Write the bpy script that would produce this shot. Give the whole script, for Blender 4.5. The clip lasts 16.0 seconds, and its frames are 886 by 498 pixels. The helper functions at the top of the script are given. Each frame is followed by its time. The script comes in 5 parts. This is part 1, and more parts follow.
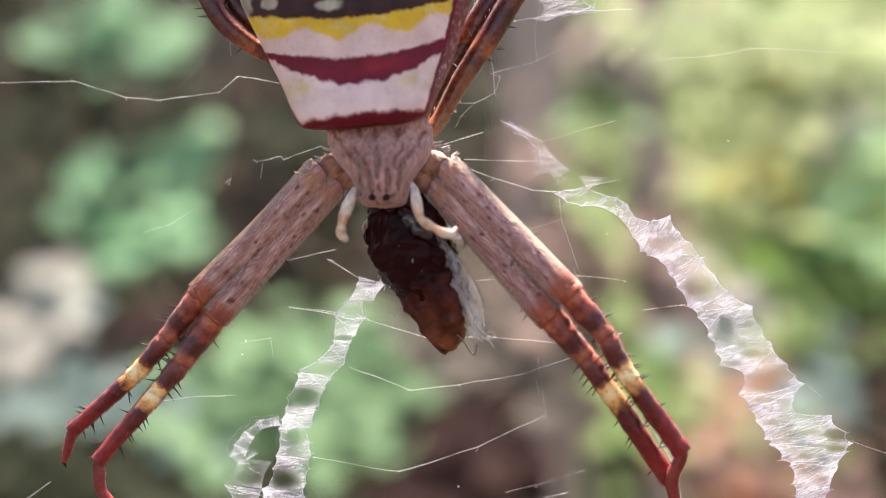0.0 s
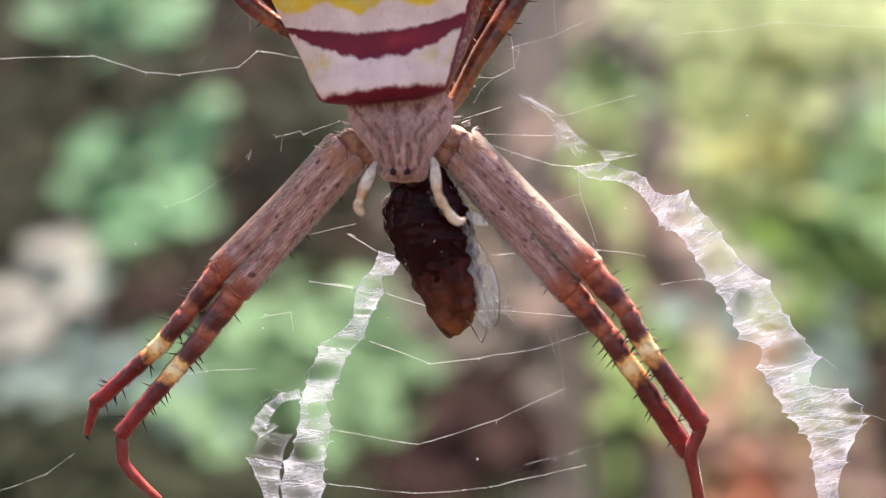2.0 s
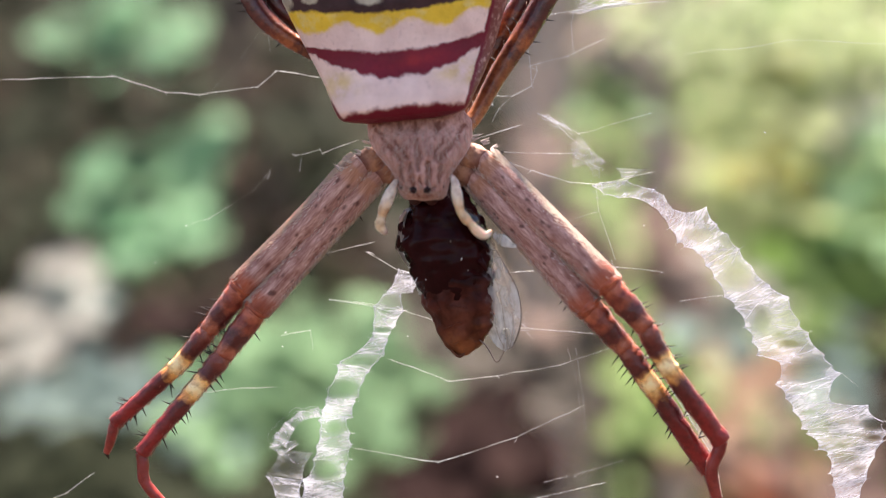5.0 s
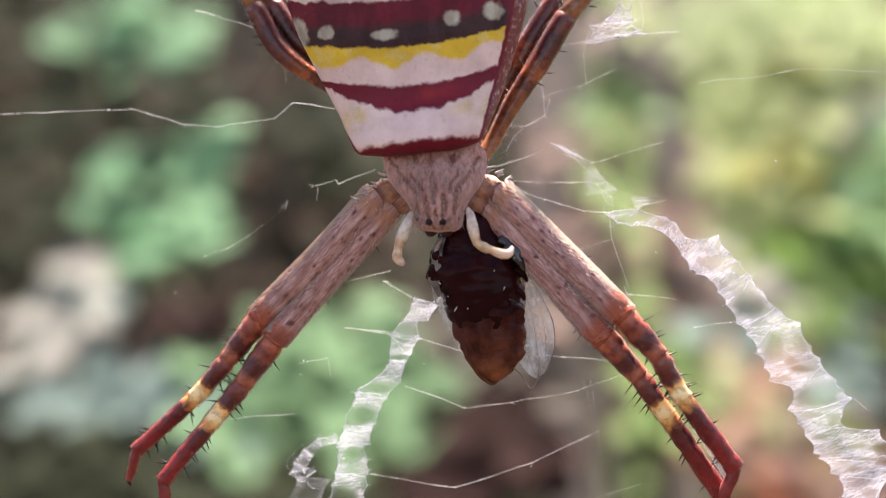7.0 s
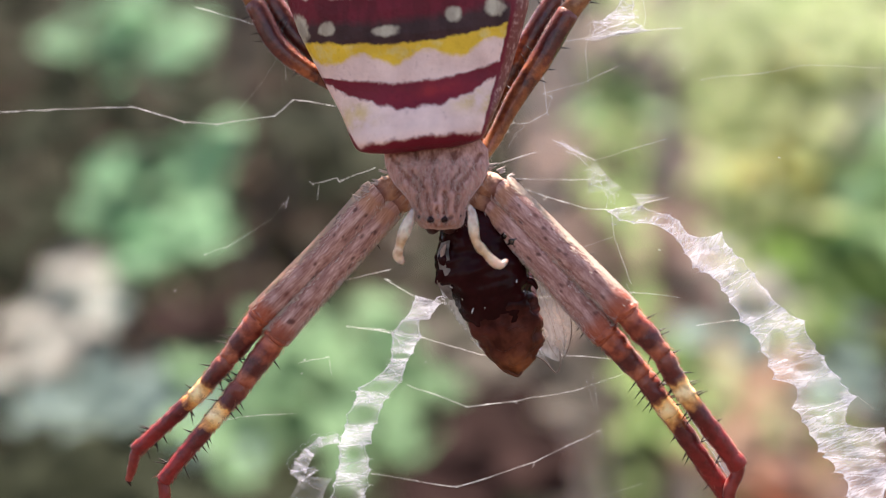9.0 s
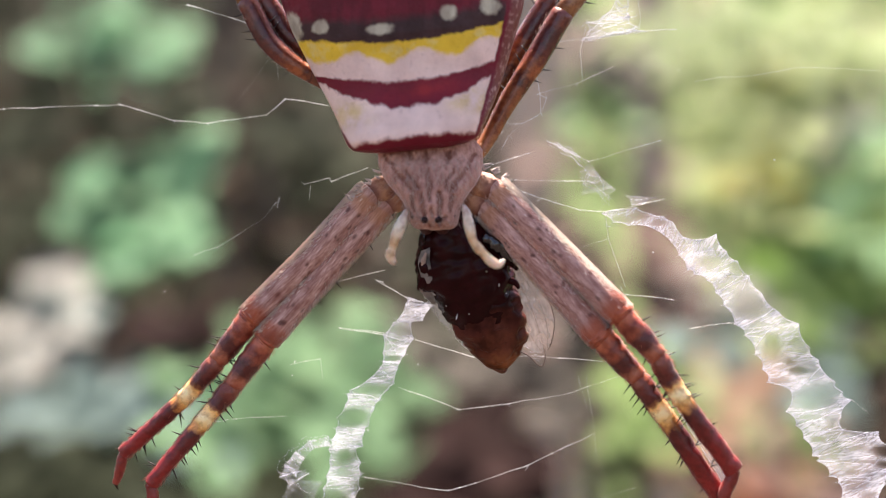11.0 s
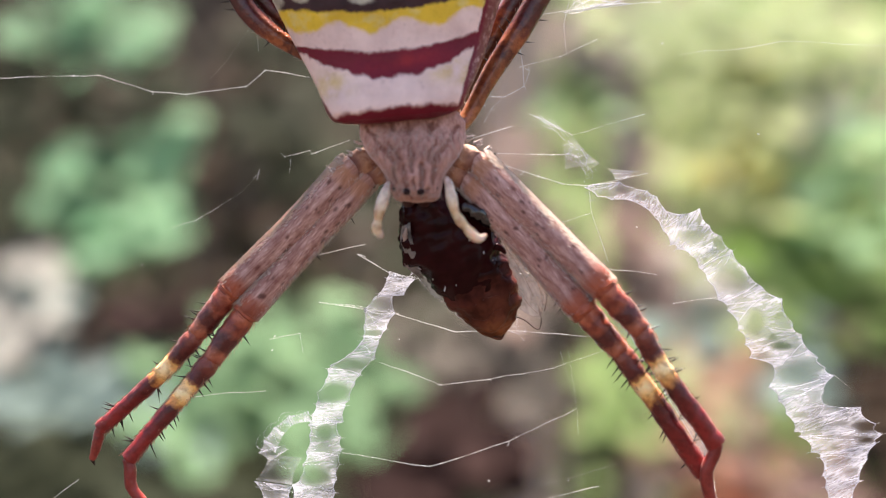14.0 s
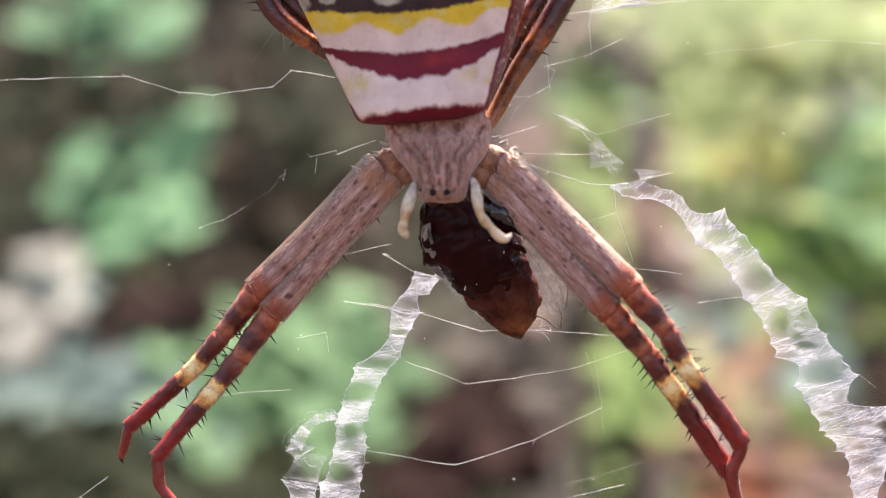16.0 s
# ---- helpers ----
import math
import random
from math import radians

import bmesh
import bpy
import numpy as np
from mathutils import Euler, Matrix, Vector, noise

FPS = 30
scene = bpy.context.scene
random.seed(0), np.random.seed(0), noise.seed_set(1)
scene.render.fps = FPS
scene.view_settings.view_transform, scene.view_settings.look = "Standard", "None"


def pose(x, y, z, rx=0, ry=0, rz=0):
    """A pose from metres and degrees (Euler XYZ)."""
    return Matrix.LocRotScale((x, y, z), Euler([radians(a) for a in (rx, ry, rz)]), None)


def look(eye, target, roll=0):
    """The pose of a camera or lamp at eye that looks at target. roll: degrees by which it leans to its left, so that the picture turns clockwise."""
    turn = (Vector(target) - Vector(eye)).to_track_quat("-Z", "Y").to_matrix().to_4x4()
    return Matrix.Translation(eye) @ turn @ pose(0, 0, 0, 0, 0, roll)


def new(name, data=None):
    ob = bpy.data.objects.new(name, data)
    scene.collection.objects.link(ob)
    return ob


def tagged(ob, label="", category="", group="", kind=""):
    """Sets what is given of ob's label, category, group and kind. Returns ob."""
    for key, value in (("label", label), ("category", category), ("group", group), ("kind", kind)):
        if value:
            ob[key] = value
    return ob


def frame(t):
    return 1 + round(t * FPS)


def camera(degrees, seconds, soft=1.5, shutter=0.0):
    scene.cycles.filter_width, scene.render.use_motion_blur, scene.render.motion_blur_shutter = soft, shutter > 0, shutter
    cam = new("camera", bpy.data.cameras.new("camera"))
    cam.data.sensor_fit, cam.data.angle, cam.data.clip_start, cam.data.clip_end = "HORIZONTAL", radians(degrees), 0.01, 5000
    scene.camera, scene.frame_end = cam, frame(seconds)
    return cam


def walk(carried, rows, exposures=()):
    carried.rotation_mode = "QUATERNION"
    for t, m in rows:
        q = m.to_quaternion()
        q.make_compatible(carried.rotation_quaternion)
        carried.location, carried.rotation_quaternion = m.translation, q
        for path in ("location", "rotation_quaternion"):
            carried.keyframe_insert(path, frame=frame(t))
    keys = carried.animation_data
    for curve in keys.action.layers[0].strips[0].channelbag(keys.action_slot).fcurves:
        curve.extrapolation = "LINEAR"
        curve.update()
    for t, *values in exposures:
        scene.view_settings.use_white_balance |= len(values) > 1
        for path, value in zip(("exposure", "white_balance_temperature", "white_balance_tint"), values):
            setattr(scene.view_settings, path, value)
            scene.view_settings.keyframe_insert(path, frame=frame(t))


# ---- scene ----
FOV = 40.0
cam = camera(FOV, 16.0, 1.05)
cam.data.dof.use_dof = True
cam.data.dof.focus_distance = 0.0457
cam.data.dof.aperture_fstop = 28.5
PATH = [
    (0.0, pose(0.00190, -0.00015, 0.99941, 90.491, -0.435, 1.083)),
    (0.5, pose(0.00194, -0.00023, 0.99921, 89.962, -0.366, 1.154)),
    (1.0, pose(0.00195, -0.00047, 0.99965, 89.671, -0.402, 1.172)),
    (1.5, pose(0.00166, -0.00044, 0.99958, 89.243, -0.368, 1.180)),
    (2.0, pose(0.00126, -0.00035, 0.99943, 89.255, -0.409, 1.208)),
    (2.5, pose(0.00067, -0.00042, 0.99941, 89.487, -0.467, 0.933)),
    (3.0, pose(0.00083, -0.00024, 0.99921, 89.675, -0.421, 1.070)),
    (3.5, pose(0.00085, -0.00066, 0.99915, 89.522, -0.396, 1.388)),
    (4.0, pose(0.00081, -0.00039, 0.99895, 89.833, -0.276, 1.280)),
    (4.2, pose(0.00080, -0.00040, 0.99896, 90.324, -0.301, 1.335)),
    (6.3, pose(0.00063, -0.00086, 1.00003, 89.902, 0.105, 1.746)),
    (6.5, pose(0.00065, -0.00093, 1.00002, 89.980, 0.091, 1.872)),
    (7.0, pose(0.00055, -0.00118, 1.00064, 89.981, 0.166, 1.926)),
    (7.5, pose(0.00043, -0.00119, 1.00053, 90.233, 0.193, 2.043)),
    (8.0, pose(0.00066, -0.00130, 1.00058, 90.389, 0.239, 2.224)),
    (8.2, pose(0.00067, -0.00122, 1.00057, 90.226, 0.246, 2.196)),
    (10.3, pose(-0.00014, -0.00072, 1.00036, 90.030, 0.026, 1.019)),
    (10.5, pose(-0.00015, -0.00084, 1.00036, 90.419, -0.030, 0.931)),
    (11.0, pose(-0.00004, -0.00046, 1.00015, 90.535, 0.010, 0.979)),
    (11.5, pose(-0.00007, -0.00038, 1.00021, 90.411, 0.107, 0.711)),
    (12.0, pose(-0.00002, -0.00017, 1.00003, 90.076, 0.119, 0.300)),
    (12.5, pose(0.00000, 0.00000, 1.00000, 89.996, 0.006, 0.005)),
    (13.0, pose(-0.00011, -0.00003, 1.00002, 89.984, 0.013, -0.169)),
    (13.5, pose(-0.00022, -0.00004, 0.99960, 90.199, -0.015, -0.273)),
    (14.0, pose(-0.00022, -0.00001, 0.99952, 90.081, -0.160, -0.094)),
    (14.5, pose(-0.00016, -0.00048, 0.99993, 89.865, -0.238, 0.217)),
    (15.0, pose(-0.00047, -0.00022, 0.99976, 89.821, -0.195, 0.365)),
    (15.5, pose(-0.00062, -0.00051, 1.00088, 89.644, -0.085, 0.599)),
    (16.0, pose(-0.00061, -0.00018, 0.99991, 89.581, -0.120, 0.619)),
]
walk(cam, PATH, [(0.0, 2.8, 7400, 16), (16.0, 2.8, 7400, 16)])

# ---- light ----
world = bpy.data.worlds.new("sky")
scene.world = world
world.use_nodes = True
wn = world.node_tree
sky = wn.nodes.new("ShaderNodeTexSky")
sky.sky_type, sky.sun_disc = "NISHITA", False
sky.sun_elevation, sky.sun_rotation = radians(68), radians(3)
wn.links.new(sky.outputs[0], wn.nodes["Background"].inputs[0])
wn.nodes["Background"].inputs[1].default_value = 0.051
sun = new("sun", bpy.data.lights.new("sun", "SUN"))
sun.data.energy, sun.data.angle, sun.data.color = 5.0, radians(10), (1.0, 0.97, 0.92)
sun.matrix_world = look((0.05, 1.25, 4.0), (0, 0.0458, 1.0))

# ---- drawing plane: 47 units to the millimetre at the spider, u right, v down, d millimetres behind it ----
F = 784 / math.tan(radians(FOV / 2))
PLANE = 0.0458


def at(u, v, d=0.0):
    y = PLANE + d * 0.001
    return Vector(((u - 784) * y / F, y, 1.0 + (441 - v) * y / F))


UNIT = PLANE / F


# ---- materials ----
def material(name):
    m = bpy.data.materials.new(name)
    m.use_nodes = True
    m.node_tree.nodes["Principled BSDF"].inputs["Specular IOR Level"].default_value = 0.2
    return m, m.node_tree, m.node_tree.nodes["Principled BSDF"]


def node(tree, kind, **sets):
    n = tree.nodes.new(kind)
    for key, value in sets.items():
        if key in n.inputs:
            n.inputs[key].default_value = value
    return n


def link(tree, a, b):
    tree.links.new(a, b)


def ramp(tree, source, stops, smooth="LINEAR"):
    r = tree.nodes.new("ShaderNodeValToRGB")
    r.color_ramp.interpolation = smooth
    els = r.color_ramp.elements
    while len(els) < len(stops):
        els.new(0.5)
    for e, (p, c) in zip(els, stops):
        e.position, e.color = p, (*c, 1)
    link(tree, source, r.inputs[0])
    return r.outputs[0]


def calc(tree, op, a, b=0.0, clamp=False):
    n = tree.nodes.new("ShaderNodeMath")
    n.operation, n.use_clamp = op, clamp
    for i, x in enumerate((a, b)):
        if isinstance(x, (int, float)):
            n.inputs[i].default_value = x
        else:
            link(tree, x, n.inputs[i])
    return n.outputs[0]


def mix(tree, fac, a, b, blend="MIX"):
    n = tree.nodes.new("ShaderNodeMix")
    n.data_type, n.blend_type = "RGBA", blend
    for i, x in ((0, fac), (6, a), (7, b)):
        if isinstance(x, (int, float)):
            n.inputs[i].default_value = x
        elif isinstance(x, tuple):
            n.inputs[i].default_value = (*x, 1)
        else:
            link(tree, x, n.inputs[i])
    return n.outputs[2]


def attr(tree, name):
    n = tree.nodes.new("ShaderNodeAttribute")
    n.attribute_name = name
    return n.outputs["Fac"]


def grain(tree, scale, detail=4.0, stretch=None, rough=0.55, coords="Object"):
    c = tree.nodes.new("ShaderNodeTexCoord").outputs[coords]
    if stretch:
        mp = tree.nodes.new("ShaderNodeMapping")
        mp.inputs["Scale"].default_value = stretch
        link(tree, c, mp.inputs[0])
        c = mp.outputs[0]
    n = node(tree, "ShaderNodeTexNoise", Scale=scale, Detail=detail, Roughness=rough)
    link(tree, c, n.inputs["Vector"])
    return n.outputs["Fac"]


def bump(tree, bsdf, height, strength, dist):
    b = node(tree, "ShaderNodeBump", Strength=strength, Distance=dist)
    link(tree, height, b.inputs["Height"])
    link(tree, b.outputs[0], bsdf.inputs["Normal"])


MAROON, CREAM, YELLOW, DARK = (0.17, 0.009, 0.022), (0.85, 0.59, 0.535), (0.82, 0.51, 0.05), (0.06, 0.024, 0.026)


def abdomen_material():
    m, t, b = material("abdomen_skin")
    edge = calc(t, "MULTIPLY", calc(t, "SUBTRACT", grain(t, 2600, 3), 0.5), 0.32)
    fine = calc(t, "MULTIPLY", calc(t, "SUBTRACT", grain(t, 9000, 2), 0.5), 0.14)
    band = calc(t, "DIVIDE", calc(t, "ADD", calc(t, "ADD", attr(t, "band"), edge), fine), 9.0)
    k = 1 / 9
    w = 0.0065
    stops = []
    for at_k, before, after in ((1, MAROON, CREAM), (2, CREAM, MAROON), (3, MAROON, CREAM), (4, CREAM, YELLOW), (5, YELLOW, DARK), (6, DARK, MAROON), (7, MAROON, CREAM), (8, CREAM, DARK)):
        soft = 0.024 if at_k == 6 else (0.014 if at_k == 4 else w)
        stops += [(at_k * k - soft, before), (at_k * k + soft, after)]
    col = ramp(t, band, stops)
    # redder heart of the broad band, pale dabs in the yellow
    heart = calc(t, "MULTIPLY", attr(t, "heart"), ramp(t, grain(t, 1300, 3), [(0.35, (0.2, 0.2, 0.2)), (0.62, (1, 1, 1))]))
    col = mix(t, heart, col, (0.3, 0.018, 0.022))
    dabs = calc(t, "MULTIPLY", ramp(t, grain(t, 2000, 4), [(0.5, (0, 0, 0)), (0.66, (0.55, 0.55, 0.55))]), ramp(t, band, [(4 * k, (0, 0, 0)), (4.2 * k, (1, 1, 1)), (4.8 * k, (1, 1, 1)), (5 * k, (0, 0, 0))]))
    col = mix(t, dabs, col, (0.76, 0.6, 0.28))
    # yellow tint in the pale bands
    tint = calc(t, "MULTIPLY", calc(t, "MULTIPLY", attr(t, "tint"), ramp(t, grain(t, 1500), [(0.35, (0, 0, 0)), (0.6, (1, 1, 1))])), 0.75)
    col = mix(t, calc(t, "MULTIPLY", tint, ramp(t, band, [(k, (0, 0, 0)), (1.1 * k, (1, 1, 1)), (1.9 * k, (1, 1, 1)), (2 * k, (0, 0, 0))])), col, (0.66, 0.42, 0.1))
    # pale spots on the dark band
    spot = ramp(t, calc(t, "ADD", attr(t, "spot"), calc(t, "MULTIPLY", edge, 1.6)), [(0.48, (0, 0, 0)), (0.66, (0.9, 0.9, 0.9))])
    col = mix(t, spot, col, (0.6, 0.52, 0.4))
    # reddish flank with pale speckles
    speck = ramp(t, grain(t, 4500, 2), [(0.5, (0.2, 0.05, 0.045)), (0.72, (0.5, 0.27, 0.24))])
    col = mix(t, ramp(t, calc(t, "ADD", attr(t, "flank"), calc(t, "MULTIPLY", edge, 0.3)), [(0.5, (0, 0, 0)), (0.6, (1, 1, 1))]), mix(t, ramp(t, calc(t, "ADD", attr(t, "flank"), calc(t, "MULTIPLY", edge, 0.5)), [(0.37, (0, 0, 0)), (0.43, (1, 1, 1))]), col, MAROON), speck)
    # darker veins and blotches in the maroon
    lines = ramp(t, grain(t, 1700, 4, (1, 1, 0.3)), [(0.42, (0.55, 0.5, 0.5)), (0.58, (1.0, 1.0, 1.0))])
    col = mix(t, ramp(t, band, [(4.9 * k, (0, 0, 0)), (5.3 * k, (0.7, 0.7, 0.7))]), col, mix(t, 1.0, col, lines, "MULTIPLY"))
    # mottling, fine dark pits
    col = mix(t, 0.55, col, ramp(t, grain(t, 900, 6), [(0.3, (0.62, 0.55, 0.56)), (0.65, (1, 1, 1))]), "MULTIPLY")
    col = mix(t, 0.22, col, ramp(t, grain(t, 5200, 3), [(0.27, (0.35, 0.2, 0.2)), (0.4, (1, 1, 1))]), "MULTIPLY")
    link(t, col, b.inputs["Base Color"])
    b.inputs["Roughness"].default_value = 0.42
    b.inputs["Subsurface Weight"].default_value = 0.054
    b.inputs["Subsurface Radius"].default_value = (0.0004, 0.0002, 0.00015)
    b.inputs["Subsurface Scale"].default_value = 1.0
    bump(t, b, grain(t, 5000, 4), 0.5, 0.00006)
    return m


def carapace_material():
    m, t, b = material("carapace_hair")
    silver = ramp(t, grain(t, 9000, 5, (1, 1, 0.16)), [(0.28, (0.35, 0.142, 0.112)), (0.6, (0.62, 0.335, 0.285))])
    lines = ramp(t, calc(t, "ADD", attr(t, "streak"), calc(t, "MULTIPLY", calc(t, "SUBTRACT", grain(t, 3000, 3), 0.5), 0.7)), [(0.34, (0, 0, 0)), (0.8, (1, 1, 1))])
    col = mix(t, calc(t, "MULTIPLY", lines, 0.68), silver, (0.2, 0.062, 0.042))
    col = mix(t, 0.55, col, ramp(t, grain(t, 1300, 6), [(0.34, (0.46, 0.34, 0.29)), (0.56, (1, 1, 1))]), "MULTIPLY")
    link(t, col, b.inputs["Base Color"])
    b.inputs["Roughness"].default_value = 0.7
    b.inputs["Sheen Weight"].default_value = 0.4
    b.inputs["Sheen Roughness"].default_value = 0.3
    bump(t, b, grain(t, 8000, 5, (1, 1, 0.2)), 0.9, 0.00008)
    return m


def femur_material():
    m, t, b = material("femur_hair")
    uv = t.nodes.new("ShaderNodeUVMap").outputs[0]
    layers = []
    for scale, detail in (((0.35, 2.2, 1), 5.0), ((1.6, 9.0, 1), 4.0)):
        mp = node(t, "ShaderNodeMapping", Scale=scale)
        link(t, uv, mp.inputs[0])
        n = node(t, "ShaderNodeTexNoise", Scale=2.0, Detail=detail, Roughness=0.65, Distortion=0.3)
        link(t, mp.outputs[0], n.inputs["Vector"])
        layers.append(n.outputs["Fac"])
    hair = calc(t, "ADD", calc(t, "MULTIPLY", layers[0], 0.55), calc(t, "MULTIPLY", layers[1], 0.45))
    col = ramp(t, hair, [(0.36, (0.19, 0.068, 0.054)), (0.5, (0.47, 0.238, 0.204)), (0.64, (0.74, 0.465, 0.41))])
    dots = ramp(t, calc(t, "ADD", attr(t, "spot"), calc(t, "MULTIPLY", calc(t, "SUBTRACT", grain(t, 4200, 4), 0.5), 0.75)), [(0.4, (0, 0, 0)), (0.8, (1, 1, 1))])
    col = mix(t, calc(t, "MULTIPLY", dots, 0.75), col, (0.06, 0.016, 0.014))
    along = calc(t, "ADD", attr(t, "along"), calc(t, "MULTIPLY", calc(t, "SUBTRACT", grain(t, 2500), 0.5), 0.08))
    col = mix(t, ramp(t, along, [(0.03, (0.1, 0.1, 0.1)), (0.05, (0.55, 0.55, 0.55)), (0.1, (0.4, 0.4, 0.4)), (0.14, (0, 0, 0))]), col, (0.56, 0.24, 0.11))
    col = mix(t, ramp(t, along, [(0.88, (0, 0, 0)), (0.945, (0.8, 0.8, 0.8)), (0.985, (0.9, 0.9, 0.9)), (1.0, (0.4, 0.4, 0.4))]), col, (0.42, 0.085, 0.035))
    # redder, darker blotches that thicken towards the knee
    red = calc(t, "ADD", calc(t, "MULTIPLY", attr(t, "along"), 0.36), grain(t, 1900, 5))
    col = mix(t, ramp(t, red, [(0.66, (0, 0, 0)), (0.98, (0.6, 0.6, 0.6))]), col, (0.2, 0.05, 0.035))
    link(t, col, b.inputs["Base Color"])
    b.inputs["Roughness"].default_value = 0.5
    b.inputs["Sheen Weight"].default_value = 0.7
    b.inputs["Sheen Roughness"].default_value = 0.22
    bump(t, b, hair, 1.0, 0.00012)
    return m


def shank_material(name, stops):
    """Banded skin of the outer leg: stops give the colours from joint to joint."""
    m, t, b = material(name)
    pos = calc(t, "ADD", attr(t, "along"), calc(t, "MULTIPLY", calc(t, "SUBTRACT", grain(t, 3000, 5), 0.5), 0.26))
    col = ramp(t, pos, stops)
    col = mix(t, 0.75, col, ramp(t, grain(t, 3600, 6), [(0.36, (0.6, 0.46, 0.42)), (0.56, (1.08, 1.08, 1.08))]), "MULTIPLY")
    link(t, col, b.inputs["Base Color"])
    b.inputs["Roughness"].default_value = 0.3
    b.inputs["Specular IOR Level"].default_value = 0.38
    b.inputs["Sheen Weight"].default_value = 0.3
    b.inputs["Sheen Roughness"].default_value = 0.25
    b.inputs["Subsurface Weight"].default_value = 0.054
    b.inputs["Subsurface Radius"].default_value = (0.0004, 0.00015, 0.0001)
    b.inputs["Subsurface Scale"].default_value = 1.0
    bump(t, b, grain(t, 7000, 4), 0.7, 0.00005)
    return m


def plain_material(name, colour, rough, dark=0.6, scale=3000, metal=0.0, sss=0.0, relief=0.4):
    m, t, b = material(name)
    lo = tuple(c * dark for c in colour)
    link(t, ramp(t, grain(t, scale, 5), [(0.3, lo), (0.65, colour)]), b.inputs["Base Color"])
    b.inputs["Roughness"].default_value = rough
    if sss:
        b.inputs["Subsurface Weight"].default_value = sss
        b.inputs["Subsurface Radius"].default_value = (0.0004, 0.0003, 0.0002)
        b.inputs["Subsurface Scale"].default_value = 1.0
    bump(t, b, grain(t, scale * 2, 4), relief, 0.12 / scale)
    return m


def silk_material(name, cover, pale=0.44):
    """Fine silk: a scattering thread, and for the sheets the gaps between threads."""
    m, t, b = material(name)
    b.inputs["Base Color"].default_value = (pale, pale, pale * 1.15, 1)
    b.inputs["Roughness"].default_value = 0.4
    out = t.nodes["Material Output"]
    through_light = node(t, "ShaderNodeBsdfTranslucent", Color=(pale, pale, pale * 1.15, 1))
    blend = node(t, "ShaderNodeMixShader", Fac=0.5)
    link(t, b.outputs[0], blend.inputs[1])
    link(t, through_light.outputs[0], blend.inputs[2])
    last = blend.outputs[0]
    if cover:
        uv = t.nodes.new("ShaderNodeUVMap").outputs[0]
        layers = []
        for kind, sx, sy, turn, sc, detail in (("RIDGED_MULTIFRACTAL", 1, 1.9, 0.35, 0.75, 3.0), ("FBM", 1, 5, -0.3, 3.2, 6.0), ("FBM", 1, 1.3, 0.0, 1.0, 3.0)):
            mp = node(t, "ShaderNodeMapping", Scale=(sx, sy, 1), Rotation=(0, 0, turn))
            link(t, uv, mp.inputs[0])
            n = node(t, "ShaderNodeTexNoise", Scale=sc, Detail=detail, Roughness=0.55, Distortion=0.7)
            n.noise_type = kind
            link(t, mp.outputs[0], n.inputs["Vector"])
            layers.append(n.outputs["Fac"])
        a = ramp(t, layers[0], [(0.4, (0, 0, 0)), (0.85, (1, 1, 1))])
        c = ramp(t, layers[1], [(0.44, (0, 0, 0)), (0.58, (1, 1, 1))])
        g = ramp(t, layers[2], [(0.36, (0.0, 0.0, 0.0)), (0.62, (1, 1, 1))])
        dens = calc(t, "ADD", calc(t, "MULTIPLY", a, 0.3), calc(t, "MULTIPLY", c, 0.34))
        dens = calc(t, "ADD", dens, calc(t, "MULTIPLY", g, 0.22))
        dens = calc(t, "MULTIPLY", calc(t, "ADD", dens, 0.18), calc(t, "MULTIPLY", attr(t, "dense"), cover), True)
        clear = t.nodes.new("ShaderNodeBsdfTransparent")
        gap = t.nodes.new("ShaderNodeMixShader")
        link(t, dens, gap.inputs[0])
        link(t, clear.outputs[0], gap.inputs[1])
        link(t, last, gap.inputs[2])
        last = gap.outputs[0]
    link(t, last, out.inputs[0])
    return m


def leaf_material(name, colour, pale, translucent=0.35):
    m, t, b = material(name)
    info = calc(t, "FRACT", calc(t, "ADD", t.nodes.new("ShaderNodeObjectInfo").outputs["Random"], t.nodes.new("ShaderNodeNewGeometry").outputs["Random Per Island"]))
    col = ramp(t, calc(t, "ADD", calc(t, "MULTIPLY", info, 0.6), calc(t, "MULTIPLY", grain(t, 90, 4), 0.5)), [(0.2, colour), (0.9, pale)])
    vein = ramp(t, grain(t, 260, 3, (1, 6, 1)), [(0.35, (0.75, 0.75, 0.75)), (0.6, (1, 1, 1))])
    col = mix(t, 0.6, col, vein, "MULTIPLY")
    link(t, col, b.inputs["Base Color"])
    b.inputs["Roughness"].default_value = 0.7
    bump(t, b, grain(t, 300, 4), 0.3, 0.001)
    tr = t.nodes.new("ShaderNodeBsdfTranslucent")
    link(t, mix(t, 0.5, col, pale), tr.inputs[0])
    sh = node(t, "ShaderNodeMixShader", Fac=translucent)
    link(t, b.outputs[0], sh.inputs[1])
    link(t, tr.outputs[0], sh.inputs[2])
    link(t, sh.outputs[0], t.nodes["Material Output"].inputs[0])
    return m


